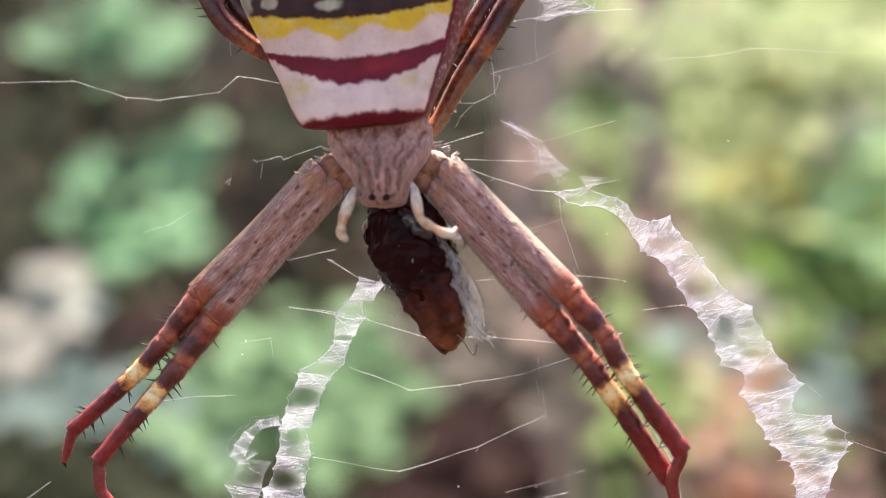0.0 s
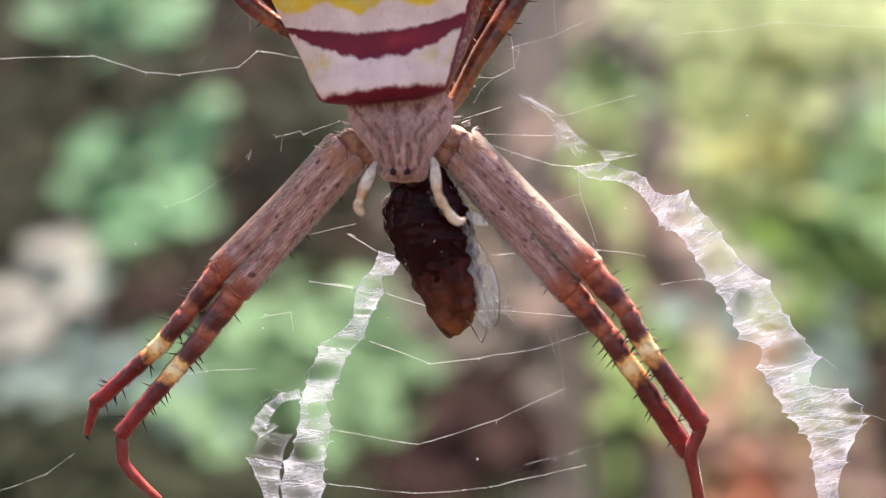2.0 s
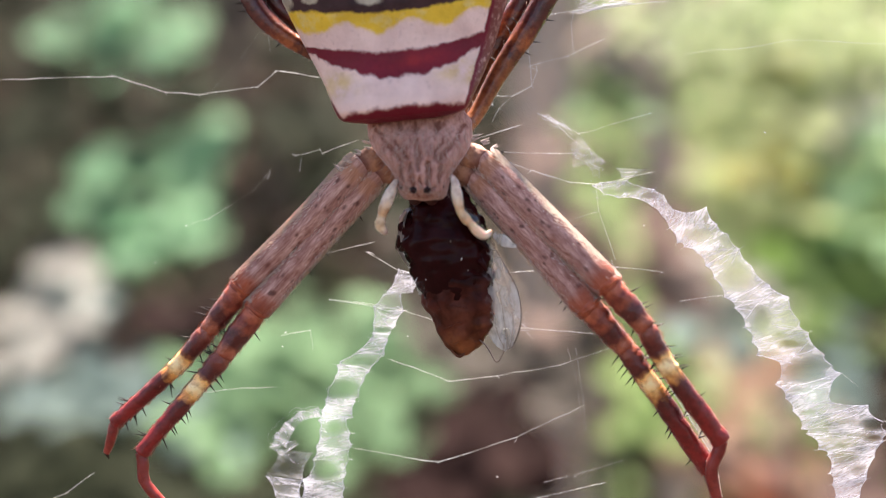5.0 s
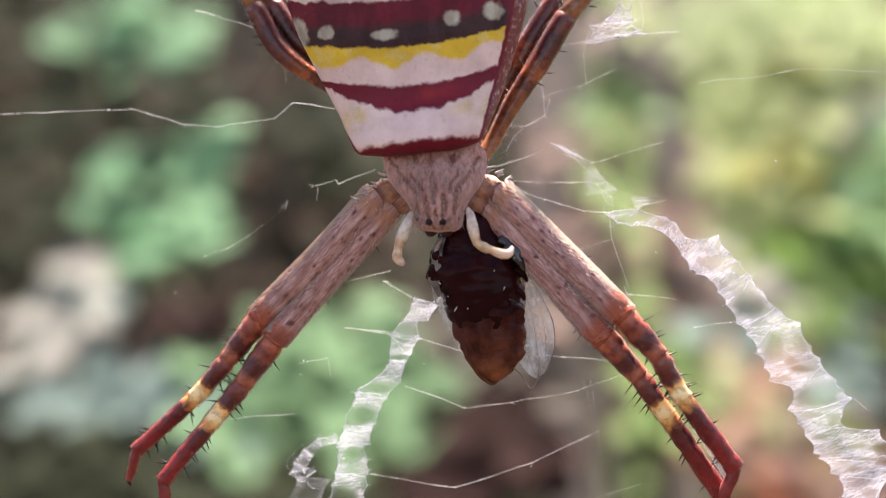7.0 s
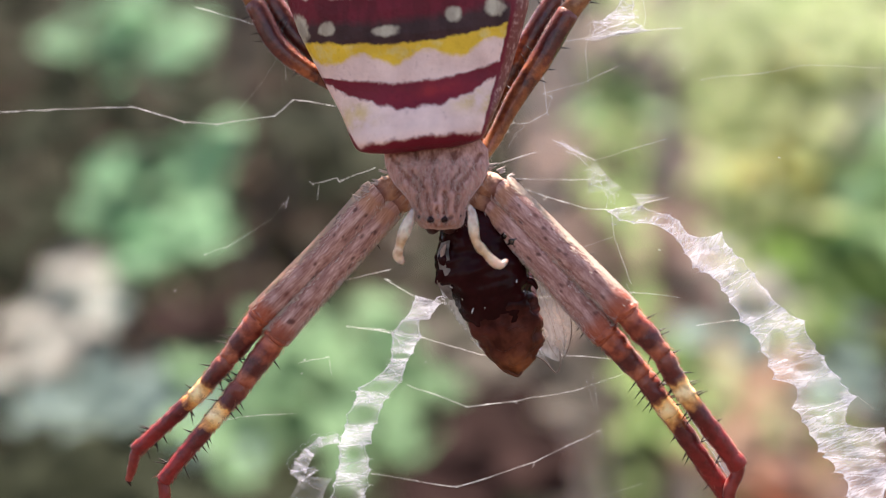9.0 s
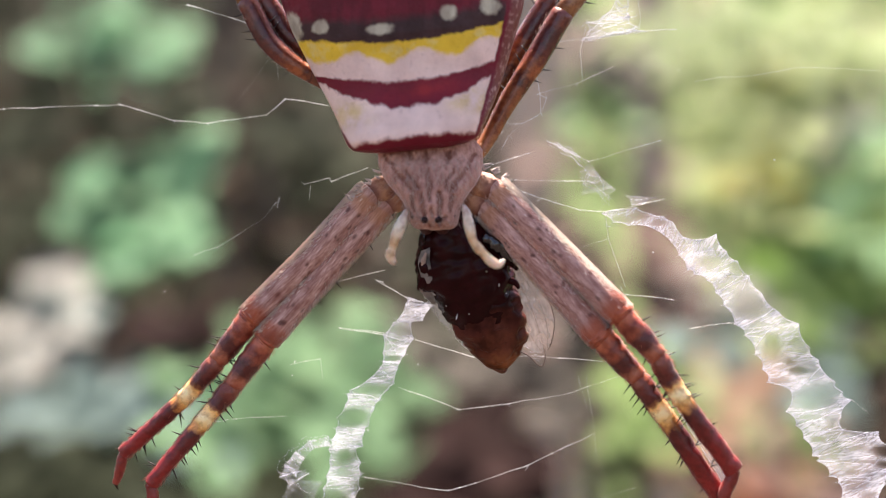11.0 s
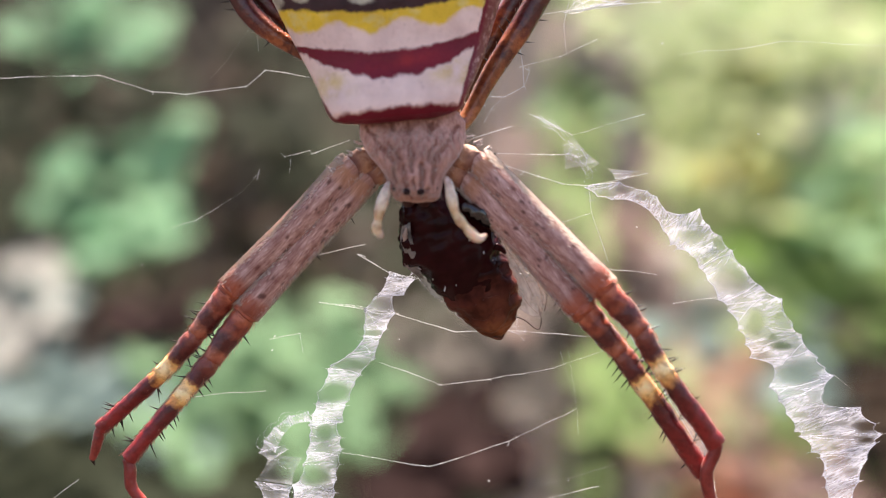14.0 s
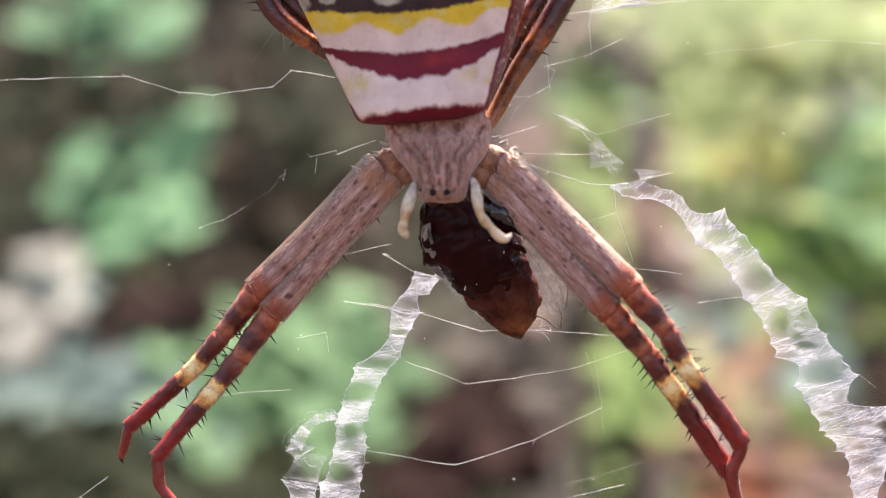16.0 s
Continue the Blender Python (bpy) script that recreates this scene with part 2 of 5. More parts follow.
M_ABDOMEN, M_CARAPACE, M_FEMUR = abdomen_material(), carapace_material(), femur_material()
RED, RUST, BUFF = (0.25, 0.016, 0.014), (0.2, 0.042, 0.03), (1.0, 0.53, 0.17)
M_PATELLA = shank_material("patella_skin", [(0.0, (0.54, 0.16, 0.085)), (0.16, (0.42, 0.1, 0.05)), (0.3, (0.2, 0.034, 0.021)), (0.42, (0.29, 0.062, 0.033)), (0.54, (0.095, 0.017, 0.014)), (0.74, (0.115, 0.02, 0.016)), (0.87, (0.42, 0.12, 0.065)), (1.0, (0.3, 0.062, 0.033))])
M_TIBIA = shank_material("tibia_skin", [(0.0, (0.3, 0.085, 0.05)), (0.12, (0.2, 0.045, 0.028)), (0.25, (0.14, 0.024, 0.018)), (0.52, (0.1, 0.016, 0.014)), (0.59, (0.3, 0.1, 0.04)), (0.65, BUFF), (0.82, (1.0, 0.74, 0.4)), (1.0, (0.9, 0.52, 0.2))])
M_COXA = shank_material("coxa_skin", [(0.0, (0.2, 0.07, 0.05)), (0.35, (0.32, 0.14, 0.1)), (0.6, (0.5, 0.25, 0.15)), (0.8, (0.34, 0.15, 0.1)), (1.0, (0.16, 0.045, 0.032))])
M_COXA.node_tree.nodes["Principled BSDF"].inputs["Roughness"].default_value = 0.65
M_META = shank_material("metatarsus_skin", [(0.0, (0.86, 0.46, 0.15)), (0.07, (0.6, 0.24, 0.07)), (0.15, (0.1, 0.014, 0.012)), (0.4, (0.15, 0.011, 0.01)), (0.7, RED), (1.0, (0.25, 0.018, 0.016))])
M_JOINT = shank_material("joint_skin", [(0.0, (0.3, 0.06, 0.03)), (0.35, (0.44, 0.1, 0.045)), (0.6, (0.36, 0.075, 0.035)), (1.0, (0.14, 0.026, 0.017))])
M_TARSUS = shank_material("tarsus_skin", [(0.0, (0.2, 0.016, 0.013)), (1.0, (0.32, 0.045, 0.03))])
M_HIND = shank_material("hind_leg_skin", [(0.0, (0.3, 0.12, 0.05)), (0.22, (0.26, 0.09, 0.035)), (0.34, (0.17, 0.05, 0.022)), (0.46, (0.25, 0.075, 0.028)), (0.56, (0.1, 0.022, 0.013)), (0.64, (0.34, 0.09, 0.03)), (0.74, (0.12, 0.022, 0.016)), (0.86, (0.07, 0.014, 0.013)), (1.0, (0.17, 0.035, 0.02))])
M_HIND.node_tree.nodes["Principled BSDF"].inputs["Roughness"].default_value = 0.22
M_HIND.node_tree.nodes["Principled BSDF"].inputs["Specular IOR Level"].default_value = 0.5
M_FLAKE = plain_material("pale_scale", (0.6, 0.46, 0.42), 0.5)
M_SPINE = plain_material("spine_horn", (0.03, 0.018, 0.015), 0.4)
M_HAIR = plain_material("pale_hair", (0.58, 0.4, 0.345), 0.4)


def fuzz_material():
    """Fine pale hairs that let the light from behind through."""
    m, t, b = material("leg_fuzz")
    b.inputs["Base Color"].default_value = (0.8, 0.69, 0.62, 1)
    b.inputs["Roughness"].default_value = 0.35
    glow = node(t, "ShaderNodeBsdfTranslucent", Color=(0.85, 0.7, 0.62, 1))
    sh = node(t, "ShaderNodeMixShader", Fac=0.5)
    link(t, b.outputs[0], sh.inputs[1])
    link(t, glow.outputs[0], sh.inputs[2])
    link(t, sh.outputs[0], t.nodes["Material Output"].inputs[0])
    return m


M_FUZZ = fuzz_material()
M_RUST_HAIR = plain_material("rust_hair", (0.5, 0.2, 0.14), 0.4)
M_JAW = plain_material("jaw_skin", (0.06, 0.02, 0.018), 0.5)
M_PALP = shank_material("palp_skin", [(0.0, (0.35, 0.24, 0.2)), (0.15, (0.6, 0.47, 0.4)), (0.55, (0.72, 0.58, 0.46)), (0.8, (0.68, 0.46, 0.29)), (0.9, (0.58, 0.33, 0.18)), (1.0, (0.7, 0.45, 0.27))])
M_PALP_TIP = shank_material("palp_tip_skin", [(0.0, (0.6, 0.36, 0.2)), (0.2, (0.74, 0.52, 0.33)), (0.4, (0.64, 0.42, 0.25)), (0.55, (0.76, 0.56, 0.4)), (0.85, (0.7, 0.55, 0.45)), (1.0, (0.5, 0.33, 0.26))])
for skin in (M_PALP, M_PALP_TIP):
    skin.node_tree.nodes["Principled BSDF"].inputs["Subsurface Weight"].default_value = 0.35
M_EYE = plain_material("eye_lens", (0.025, 0.007, 0.007), 0.35)
M_PREY = plain_material("prey_thorax_shell", (0.03, 0.0045, 0.005), 0.2, 0.35, 900, 0, 0, 0.35)


def prey_back_material():
    """Brown shell, near black at the waist and amber at the tip, blotched."""
    m, t, b = material("prey_abdomen_shell")
    sep = t.nodes.new("ShaderNodeSeparateXYZ")
    link(t, t.nodes.new("ShaderNodeTexCoord").outputs["Object"], sep.inputs[0])
    down = calc(t, "MULTIPLY", sep.outputs[2], -1 / (265 * UNIT))
    down = calc(t, "ADD", down, calc(t, "MULTIPLY", calc(t, "SUBTRACT", grain(t, 1100, 5), 0.5), 0.5))
    col = ramp(t, down, [(0.48, (0.03, 0.006, 0.005)), (0.62, (0.075, 0.018, 0.013)), (0.8, (0.125, 0.035, 0.02)), (0.97, (0.22, 0.07, 0.028))])
    col = mix(t, 0.85, col, ramp(t, grain(t, 1300, 5, (1, 1, 0.7)), [(0.38, (0.4, 0.34, 0.32)), (0.58, (1.15, 1.15, 1.15))]), "MULTIPLY")
    link(t, col, b.inputs["Base Color"])
    b.inputs["Roughness"].default_value = 0.3
    bump(t, b, grain(t, 1800, 5), 0.8, 0.0001)
    return m


M_PREY_BACK = prey_back_material()
M_PREY_EDGE = plain_material("prey_rim", (0.12, 0.034, 0.014), 0.35)
for shell in (M_PREY, M_PREY_BACK):
    shell.node_tree.nodes["Principled BSDF"].inputs["Specular IOR Level"].default_value = 0.07
M_THREAD = silk_material("silk_thread", 0)
M_THREAD.node_tree.nodes["Principled BSDF"].inputs["Base Color"].default_value = (0.86, 0.86, 0.82, 1)
M_SHEET = silk_material("silk_sheet", 0.98)
M_FIBRE = silk_material("silk_fibre", 0, 0.6)


# ---- mesh helpers ----
BASES = {}


def thing(name, base, label, category, group="", kind=""):
    ob = new(name)
    ob.location = base
    ob.empty_display_size = 0.001
    BASES[ob.name] = Vector(base)
    return tagged(ob, label, category, group, kind)


def add_mesh(name, verts, faces, mat, floats=None, uvs=None, smooth=True):
    me = bpy.data.meshes.new(name)
    me.from_pydata([tuple(v) for v in verts], [], faces)
    me.materials.append(mat)
    for key, values in (floats or {}).items():
        me.attributes.new(key, "FLOAT", "POINT").data.foreach_set("value", np.asarray(values, np.float32))
    if uvs is not None:
        layer = me.uv_layers.new(name="UVMap")
        loops = np.empty(len(me.loops), np.int32)
        me.loops.foreach_get("vertex_index", loops)
        layer.data.foreach_set("uv", np.asarray(uvs, np.float32)[loops].ravel())
    me.polygons.foreach_set("use_smooth", [smooth] * len(me.polygons))
    me.update()
    return me


def part(name, shape, mat, parent, label="", kind=""):
    """Links verts, faces (and point values) given in world places as one mesh under a thing or part."""
    verts, faces, *rest = shape
    base = BASES[parent.name]
    me = add_mesh(name, [Vector(v) - base for v in verts], faces, mat, *rest)
    ob = new(name, me)
    ob.parent = parent
    BASES[ob.name] = base
    return tagged(ob, label, kind=kind)


def spline(points, steps):
    """Catmull-Rom through vectors or tuples of numbers."""
    p = np.array([tuple(q) for q in points], float)
    p = np.vstack([2 * p[0] - p[1], p, 2 * p[-1] - p[-2]])
    out = []
    for i in range(1, len(p) - 2):
        a, b, c, d = p[i - 1 : i + 3]
        for s in np.arange(steps) / steps:
            out.append(0.5 * (2 * b + (c - a) * s + (2 * a - 5 * b + 4 * c - d) * s**2 + (3 * b - a - 3 * c + d) * s**3))
    out.append(p[-2])
    return np.array(out)


def tube(points, radii, sides=14, steps=8, wobble=0.0, seed=0, flat=1.0, smooth_path=True):
    """A closed limb swept along points, radii in metres, rounded ends. Carries 'along' from 0 to 1."""
    rows = [(*p, r) for p, r in zip(points, radii)]
    s = spline(rows, steps) if smooth_path and len(rows) > 1 else np.array(rows, float)
    pts, rad = s[:, :3], s[:, 3]
    tang = np.gradient(pts, axis=0)
    tang /= np.linalg.norm(tang, axis=1)[:, None] + 1e-12
    length = np.r_[0, np.cumsum(np.linalg.norm(np.diff(pts, axis=0), axis=1))]
    along = length / length[-1]
    ref = np.array((0.0, 1.0, 0.0))
    verts, values, faces = [], [], []
    for i, (c, t, r) in enumerate(zip(pts, tang, rad)):
        x = np.cross(t, ref)
        x = x / (np.linalg.norm(x) + 1e-12)
        y = np.cross(x, t)
        for k in range(sides):
            a = 2 * math.pi * k / sides
            w = 1 + wobble * noise.noise(Vector((math.cos(a) * 1.5 + seed, math.sin(a) * 1.5, along[i] * 9)))
            verts.append(c + r * w * (math.cos(a) * x + flat * math.sin(a) * y))
            values.append(along[i])
    n = len(pts)
    for i in range(n - 1):
        for k in range(sides):
            a, b = i * sides + k, i * sides + (k + 1) % sides
            faces.append((a, b, b + sides, a + sides))
    for row, sign in ((0, -1), (n - 1, 1)):
        verts.append(pts[row] + sign * tang[row] * rad[row] * 0.5)
        values.append(along[row])
        tip = len(verts) - 1
        for k in range(sides):
            a, b = row * sides + k, row * sides + (k + 1) % sides
            faces.append((b, a, tip) if sign < 0 else (a, b, tip))
    uvs = [(along[i] * length[-1] / UNIT / 50, k / sides * 3.4) for i in range(n) for k in range(sides)] + [(0, 0), (along[-1] * length[-1] / UNIT / 50, 0)]
    return verts, faces, {"along": values}, uvs


def join(shapes):
    verts, faces, values = [], [], {}
    for v, f, *rest in shapes:
        n = len(verts)
        verts += list(v)
        faces += [tuple(i + n for i in q) for q in f]
        for key, val in (rest[0] if rest else {}).items():
            values.setdefault(key, []).extend(val)
    return verts, faces, values


def strand(points, radius, sides=4):
    """A fine thread through points, of one radius or one for each point; quick to make."""
    verts, faces = [], []
    rads = radius if isinstance(radius, list) else [radius] * len(points)
    p = [Vector(q) for q in points]
    for i, c in enumerate(p):
        t = (p[min(i + 1, len(p) - 1)] - p[max(i - 1, 0)]).normalized()
        x = t.cross(Vector((0, 1, 0.01))).normalized()
        y = x.cross(t)
        for k in range(sides):
            a = 2 * math.pi * k / sides
            verts.append(c + rads[i] * (math.cos(a) * x + math.sin(a) * y))
    for i in range(len(p) - 1):
        for k in range(sides):
            a, b = i * sides + k, i * sides + (k + 1) % sides
            faces.append((a, b, b + sides, a + sides))
    return verts, faces


def cone(a, b, radius, sides=5):
    a, b = Vector(a), Vector(b)
    t = (b - a).normalized()
    x = t.cross(Vector((0.3, 1, 0.1))).normalized()
    y = x.cross(t)
    mid = a.lerp(b, 0.5)
    verts = [a + radius * (math.cos(k * 2 * math.pi / sides) * x + math.sin(k * 2 * math.pi / sides) * y) for k in range(sides)]
    verts += [mid + 0.6 * radius * (math.cos(k * 2 * math.pi / sides) * x + math.sin(k * 2 * math.pi / sides) * y) for k in range(sides)] + [b]
    faces = [(k, (k + 1) % sides, sides + (k + 1) % sides, sides + k) for k in range(sides)]
    faces += [(sides + k, sides + (k + 1) % sides, 2 * sides) for k in range(sides)]
    return verts, faces


def loft(rings):
    """A closed skin over rings of places of equal count."""
    n, verts, faces = len(rings[0]), [], []
    for r in rings:
        verts += [Vector(p) for p in r]
    for i in range(len(rings) - 1):
        for k in range(n):
            a, b = i * n + k, i * n + (k + 1) % n
            faces.append((a, b, b + n, a + n))
    faces += [tuple(range(n))[::-1], tuple(range((len(rings) - 1) * n, len(rings) * n))]
    return verts, faces


def lerp_list(x, xs, ys):
    return float(np.interp(x, xs, ys))


# ---- the spider ----
spider = thing("spider", at(715, 300, -1.5), "orb-weaving spider with banded white, yellow and maroon abdomen, feeding head-down", "spider")
TILT = radians(5.7)


def body_place(p, q, d):
    """A place on the body: p across, q up along its axis from the waist, d millimetres back."""
    return at(703 + p * math.cos(TILT) - q * math.sin(TILT), 222 - q * math.cos(TILT) - p * math.sin(TILT), d)


def abdomen():
    qs = np.concatenate([np.linspace(-13, 20, 16), np.linspace(24, 320, 110), np.linspace(330, 735, 40)])
    sides = 120
    verts, band, spot, tint, flank, heart = [], [], [], [], [], []
    spots = ((-157, 224, 17, 15), (-50, 209, 27, 12), (74, 226, 17, 16), (150, 231, 22, 18), (-206, 226, 18, 30), (-190, 300, 18, 16), (-60, 300, 20, 15), (80, 305, 20, 15), (185, 300, 18, 16))
    for q in qs:
        w = lerp_list(q, (-13, -9, -4, 3, 20, 60, 120, 220, 300, 400, 520, 640, 710, 735), (62, 92, 110, 118, 126, 143, 169, 208, 228, 236, 205, 128, 60, 6))
        h = lerp_list(q, (-13, -4, 10, 60, 200, 400, 600, 735), (0.25, 0.8, 1.15, 1.6, 2.2, 2.4, 1.6, 0.1))
        for k in range(sides):
            a = 2 * math.pi * k / sides
            c, s = math.cos(a), math.sin(a)
            p = w * math.copysign(abs(c) ** 0.9, c) - 9 * math.exp(-(max(q, 0) / 50) ** 2)
            lump = 0.05 * noise.noise(Vector((p * 0.02, q * 0.02, s)))
            d = -1.2 - 1.1 * math.exp(-(max(q, 0.0) / 70) ** 2) - (h * 0.85 + lump) * math.copysign(abs(s) ** 0.75, s) + (0.0 if s > 0 else 0.3)
            verts.append(body_place(p, q, d))
            x = p / 118 if q < 20 else p / (118 + (q - 4) * 0.42)
            x = max(-1.0, min(1.0, x))
            wave = math.cos((p + 40) * 2 * math.pi / 118)
            jag = 5 * noise.noise(Vector((p * 0.06, 3.1, 0))) + 4 * noise.noise(Vector((p * 0.17, 7.7, 0)))
            bounds = [-40, 2 + 11 * (1 - x * x) + jag * 0.2, 65 + 60 * abs(x) ** 2.3 + jag * 1.4, 113 + 23 * x * x + jag * 0.3,
                      159 - 12 * wave + 12 * x * x + jag * 0.6, 184 + 21 * x * x + jag * 0.6, 226 + 14 * x * x + jag, 270 + 22 * x * x + jag, 296 + 10 * x * x + jag, 800]
            band.append(float(np.interp(q, bounds, range(10))))
            heart.append(math.exp(-((p - 15) / 75) ** 2 - ((q - 92) / 16) ** 2) if 2 < band[-1] < 3 else 0.0)
            spot.append(max(max(0.0, 1 - 0.5 * math.hypot((p - sp) / sa, (q - sq) / sb)) for sp, sq, sa, sb in spots))
            tint.append(max(math.exp(-((p - sp) / 34) ** 2 - ((q - sq) / 26) ** 2) for sp, sq in ((-120, 62), (88, 74), (120, 60))))
            flank.append(1.0 if s < 0 else max(0.0, (p / w - 0.73) * 3.3 if p > 0 else (-p / w - 0.95) * 5))
    n = len(qs)
    faces = [(i * sides + k, i * sides + (k + 1) % sides, (i + 1) * sides + (k + 1) % sides, (i + 1) * sides + k) for i in range(n - 1) for k in range(sides)]
    faces = [f[::-1] for f in faces]
    faces += [tuple(range(sides)), tuple(range((n - 1) * sides, n * sides))[::-1]]
    part("abdomen", (verts, faces, {"band": band, "spot": spot, "tint": tint, "flank": flank, "heart": heart}), M_ABDOMEN, spider, "pale shield-shaped abdomen with maroon and yellow bands")


abdomen()


# dark furrows of the head shield: start and end across and down it, and width
RAYS = ((-6, 268, -5, 326, 5.5), (-8, 240, -7, 260, 6), (-38, 238, -32, 258, 5), (34, 238, 28, 258, 5), (-20, 316, -17, 352, 5.5), (12, 312, 10, 350, 5.5),
        (-70, 266, -34, 312, 5), (70, 262, 34, 308, 5.5), (-46, 270, -24, 306, 3.5), (44, 266, 20, 304, 3.5), (-38, 318, -32, 346, 4), (34, 316, 30, 346, 4.5),
        (-26, 354, -8, 372, 3), (22, 354, 6, 372, 3), (-82, 248, -64, 262, 4), (80, 244, 64, 258, 4), (-4, 334, -4, 356, 2.6))


def carapace():
    """Head shield: broad under the abdomen, narrowing to the eyes."""
    vs = np.linspace(215, 380, 84)
    sides = 96
    verts, streak = [], []
    for v in vs:
        uc = lerp_list(v, (215, 391), (720, 731))
        w = lerp_list(v, (215, 235, 262, 282, 298, 312, 328, 342, 358, 370, 376, 381), (80, 94, 94, 88, 79, 67, 55, 49, 45, 41, 35, 22))
        h = lerp_list(v, (215, 240, 265, 300, 335, 362, 375, 381), (0.3, 0.6, 1.0, 1.35, 1.5, 1.35, 0.95, 0.4))
        for k in range(sides):
            a = 2 * math.pi * k / sides
            c, s = math.cos(a), math.sin(a)
            p = w * c
            ray = 0.0
            px, vx = p + 4.5 * noise.noise(Vector((p * 0.045, v * 0.045, 3.0))) + 2.5 * noise.noise(Vector((p * 0.15, v * 0.15, 8.0))), v + 6 * noise.noise(Vector((p * 0.06, v * 0.06, 5.0)))
            for p0, v0, p1, v1, wide in RAYS:
                f = min(1.0, max(0.0, ((px - p0) * (p1 - p0) + (vx - v0) * (v1 - v0)) / ((p1 - p0) ** 2 + (v1 - v0) ** 2)))
                off = math.hypot(px - p0 - (p1 - p0) * f, vx - v0 - (v1 - v0) * f) / (wide * (0.75 + 2.2 * f * (1 - f)))
                ray = max(ray, math.exp(-off * off))
            groove = 0.16 * ray
            streak.append(ray)
            lump = 0.07 * noise.noise(Vector((p * 0.05, v * 0.05, 2.0))) + 0.05 * noise.noise(Vector((p * 0.16, v * 0.035, 6.0)))
            d = -1.6 - (h - groove + lump) * math.copysign(abs(s) ** 0.8, s)
            verts.append(at(uc + p, v + 6 * (1 - c * c) * (1 if v > 380 else 0), d))
    n = len(vs)
    faces = [(i * sides + k, i * sides + (k + 1) % sides, (i + 1) * sides + (k + 1) % sides, (i + 1) * sides + k) for i in range(n - 1) for k in range(sides)]
    faces += [tuple(range(sides))[::-1], tuple(range((n - 1) * sides, n * sides))]
    head = part("carapace", (verts, faces, {"streak": streak}), M_CARAPACE, spider, "grey-pink hairy head shield with dark streaks")
    for u, v, r, d in ((712, 361, 6.2, -2.88), (736, 360, 7, -2.88), (690, 356, 3.6, -2.42), (764, 354, 3.6, -2.42)):
        part("eye", tube([at(u, v, d + 0.2), at(u, v, d), at(u, v, d - 0.1)], [r * UNIT, r * UNIT, r * 0.6 * UNIT], 12, 3), M_EYE, head, "glossy black eye")
    rng = random.Random(5)
    hairs = []
    for _ in range(800):
        v = rng.uniform(246, 366)
        w = lerp_list(v, (235, 262, 282, 298, 312, 328, 342, 358, 370), (94, 94, 88, 79, 67, 55, 49, 45, 41))
        c = rng.uniform(-1, 1)
        s = math.sqrt(1 - c * c)
        d = -1.6 - 1.32 * s**0.8
        a = at(725 + w * c, v, d)
        hairs.append(cone(a, at(725 + w * c * 1.02 + rng.uniform(-5, 5) + 7 * c, v + rng.uniform(8, 20), d - rng.uniform(0.02, 0.14)), 0.000008, 3))
    part("hair", join(hairs), M_HAIR, head, "fine silvery hairs", "stuff")


carapace()
# waist and jaw
part("pedicel", tube([at(712, 232, -0.9), at(716, 215, -0.7), at(715, 190, -0.6)], [38 * UNIT, 30 * UNIT, 34 * UNIT]), M_CARAPACE, spider, "short waist below the abdomen")
for u0, u1 in ((716, 712), (742, 748)):
    part("jaw", tube([at(u0, 352, -1.9), at(u0, 371, -1.9), at(u1, 382, -1.7)], [17 * UNIT, 15 * UNIT, 8 * UNIT], 12, 5), M_JAW, spider, "brown hairy jaw")


def spines(leg, path, count, length, rng):
    """Dark bristles standing off the sides of a limb; path: u, v, d, radius."""
    p = spline(path, 12)
    for i in range(count):
        j = int(rng.uniform(0.06, 0.97) * (len(p) - 2))
        u, v, d, r = p[j]
        du, dv = p[j + 1][0] - u, p[j + 1][1] - v
        n = math.hypot(du, dv) + 1e-9
        side = 1 if i % 2 else -1
        nu, nv = -dv / n * side, du / n * side
        k = length * rng.uniform(0.7, 1.25)
        lean = rng.uniform(0.2, 0.8)
        a = at(u + nu * r * 0.8, v + nv * r * 0.8, d)
        b = at(u + nu * (r + k) + du / n * k * lean, v + nv * (r + k) + dv / n * k * lean, d + rng.uniform(-0.25, 0.25))
        part("spine", cone(a, b, 0.00004), M_SPINE, leg)


def fringe(leg, path, count, length, rng, fine=0.000008, mat=M_HAIR, crest=False):
    p = spline(path, 12)
    hairs = []
    for i in range(count):
        j = rng.randrange(len(p) - 1)
        du, dv = p[j + 1][0] - p[j][0], p[j + 1][1] - p[j][1]
        u, v, d, r = p[j] + (p[j + 1] - p[j]) * rng.random()
        n = math.hypot(du, dv) + 1e-9
        ang = rng.gauss(0, 0.35) + (math.pi if rng.random() < 0.45 else 0.0)
        if crest:
            # laid close along the upper edge, pale hair that stands in for rim light
            ang = rng.gauss(0.25, 0.3) if du < 0 else math.pi - rng.gauss(0.25, 0.3)
            ang = ang + math.pi if du * math.cos(ang) > 0 else ang
        side, front = math.cos(ang), math.sin(ang)
        nu, nv = -dv / n * side, du / n * side
        k = length * rng.uniform(0.5, 1.4)
        root = r * (0.98 if crest else 0.9)
        a = at(u + nu * root, v + nv * root, d - front * root * 0.021)
        out = 0.42 if crest else 0.5
        b = at(u + nu * (r + k * out) + du / n * k, v + nv * (r + k * out) + dv / n * k, d - front * (r + k * 0.5) * 0.0213)
        hairs.append(cone(a, b, fine, 3))
    part("hair", join(hairs), mat, leg, "fine pale hairs", "stuff")


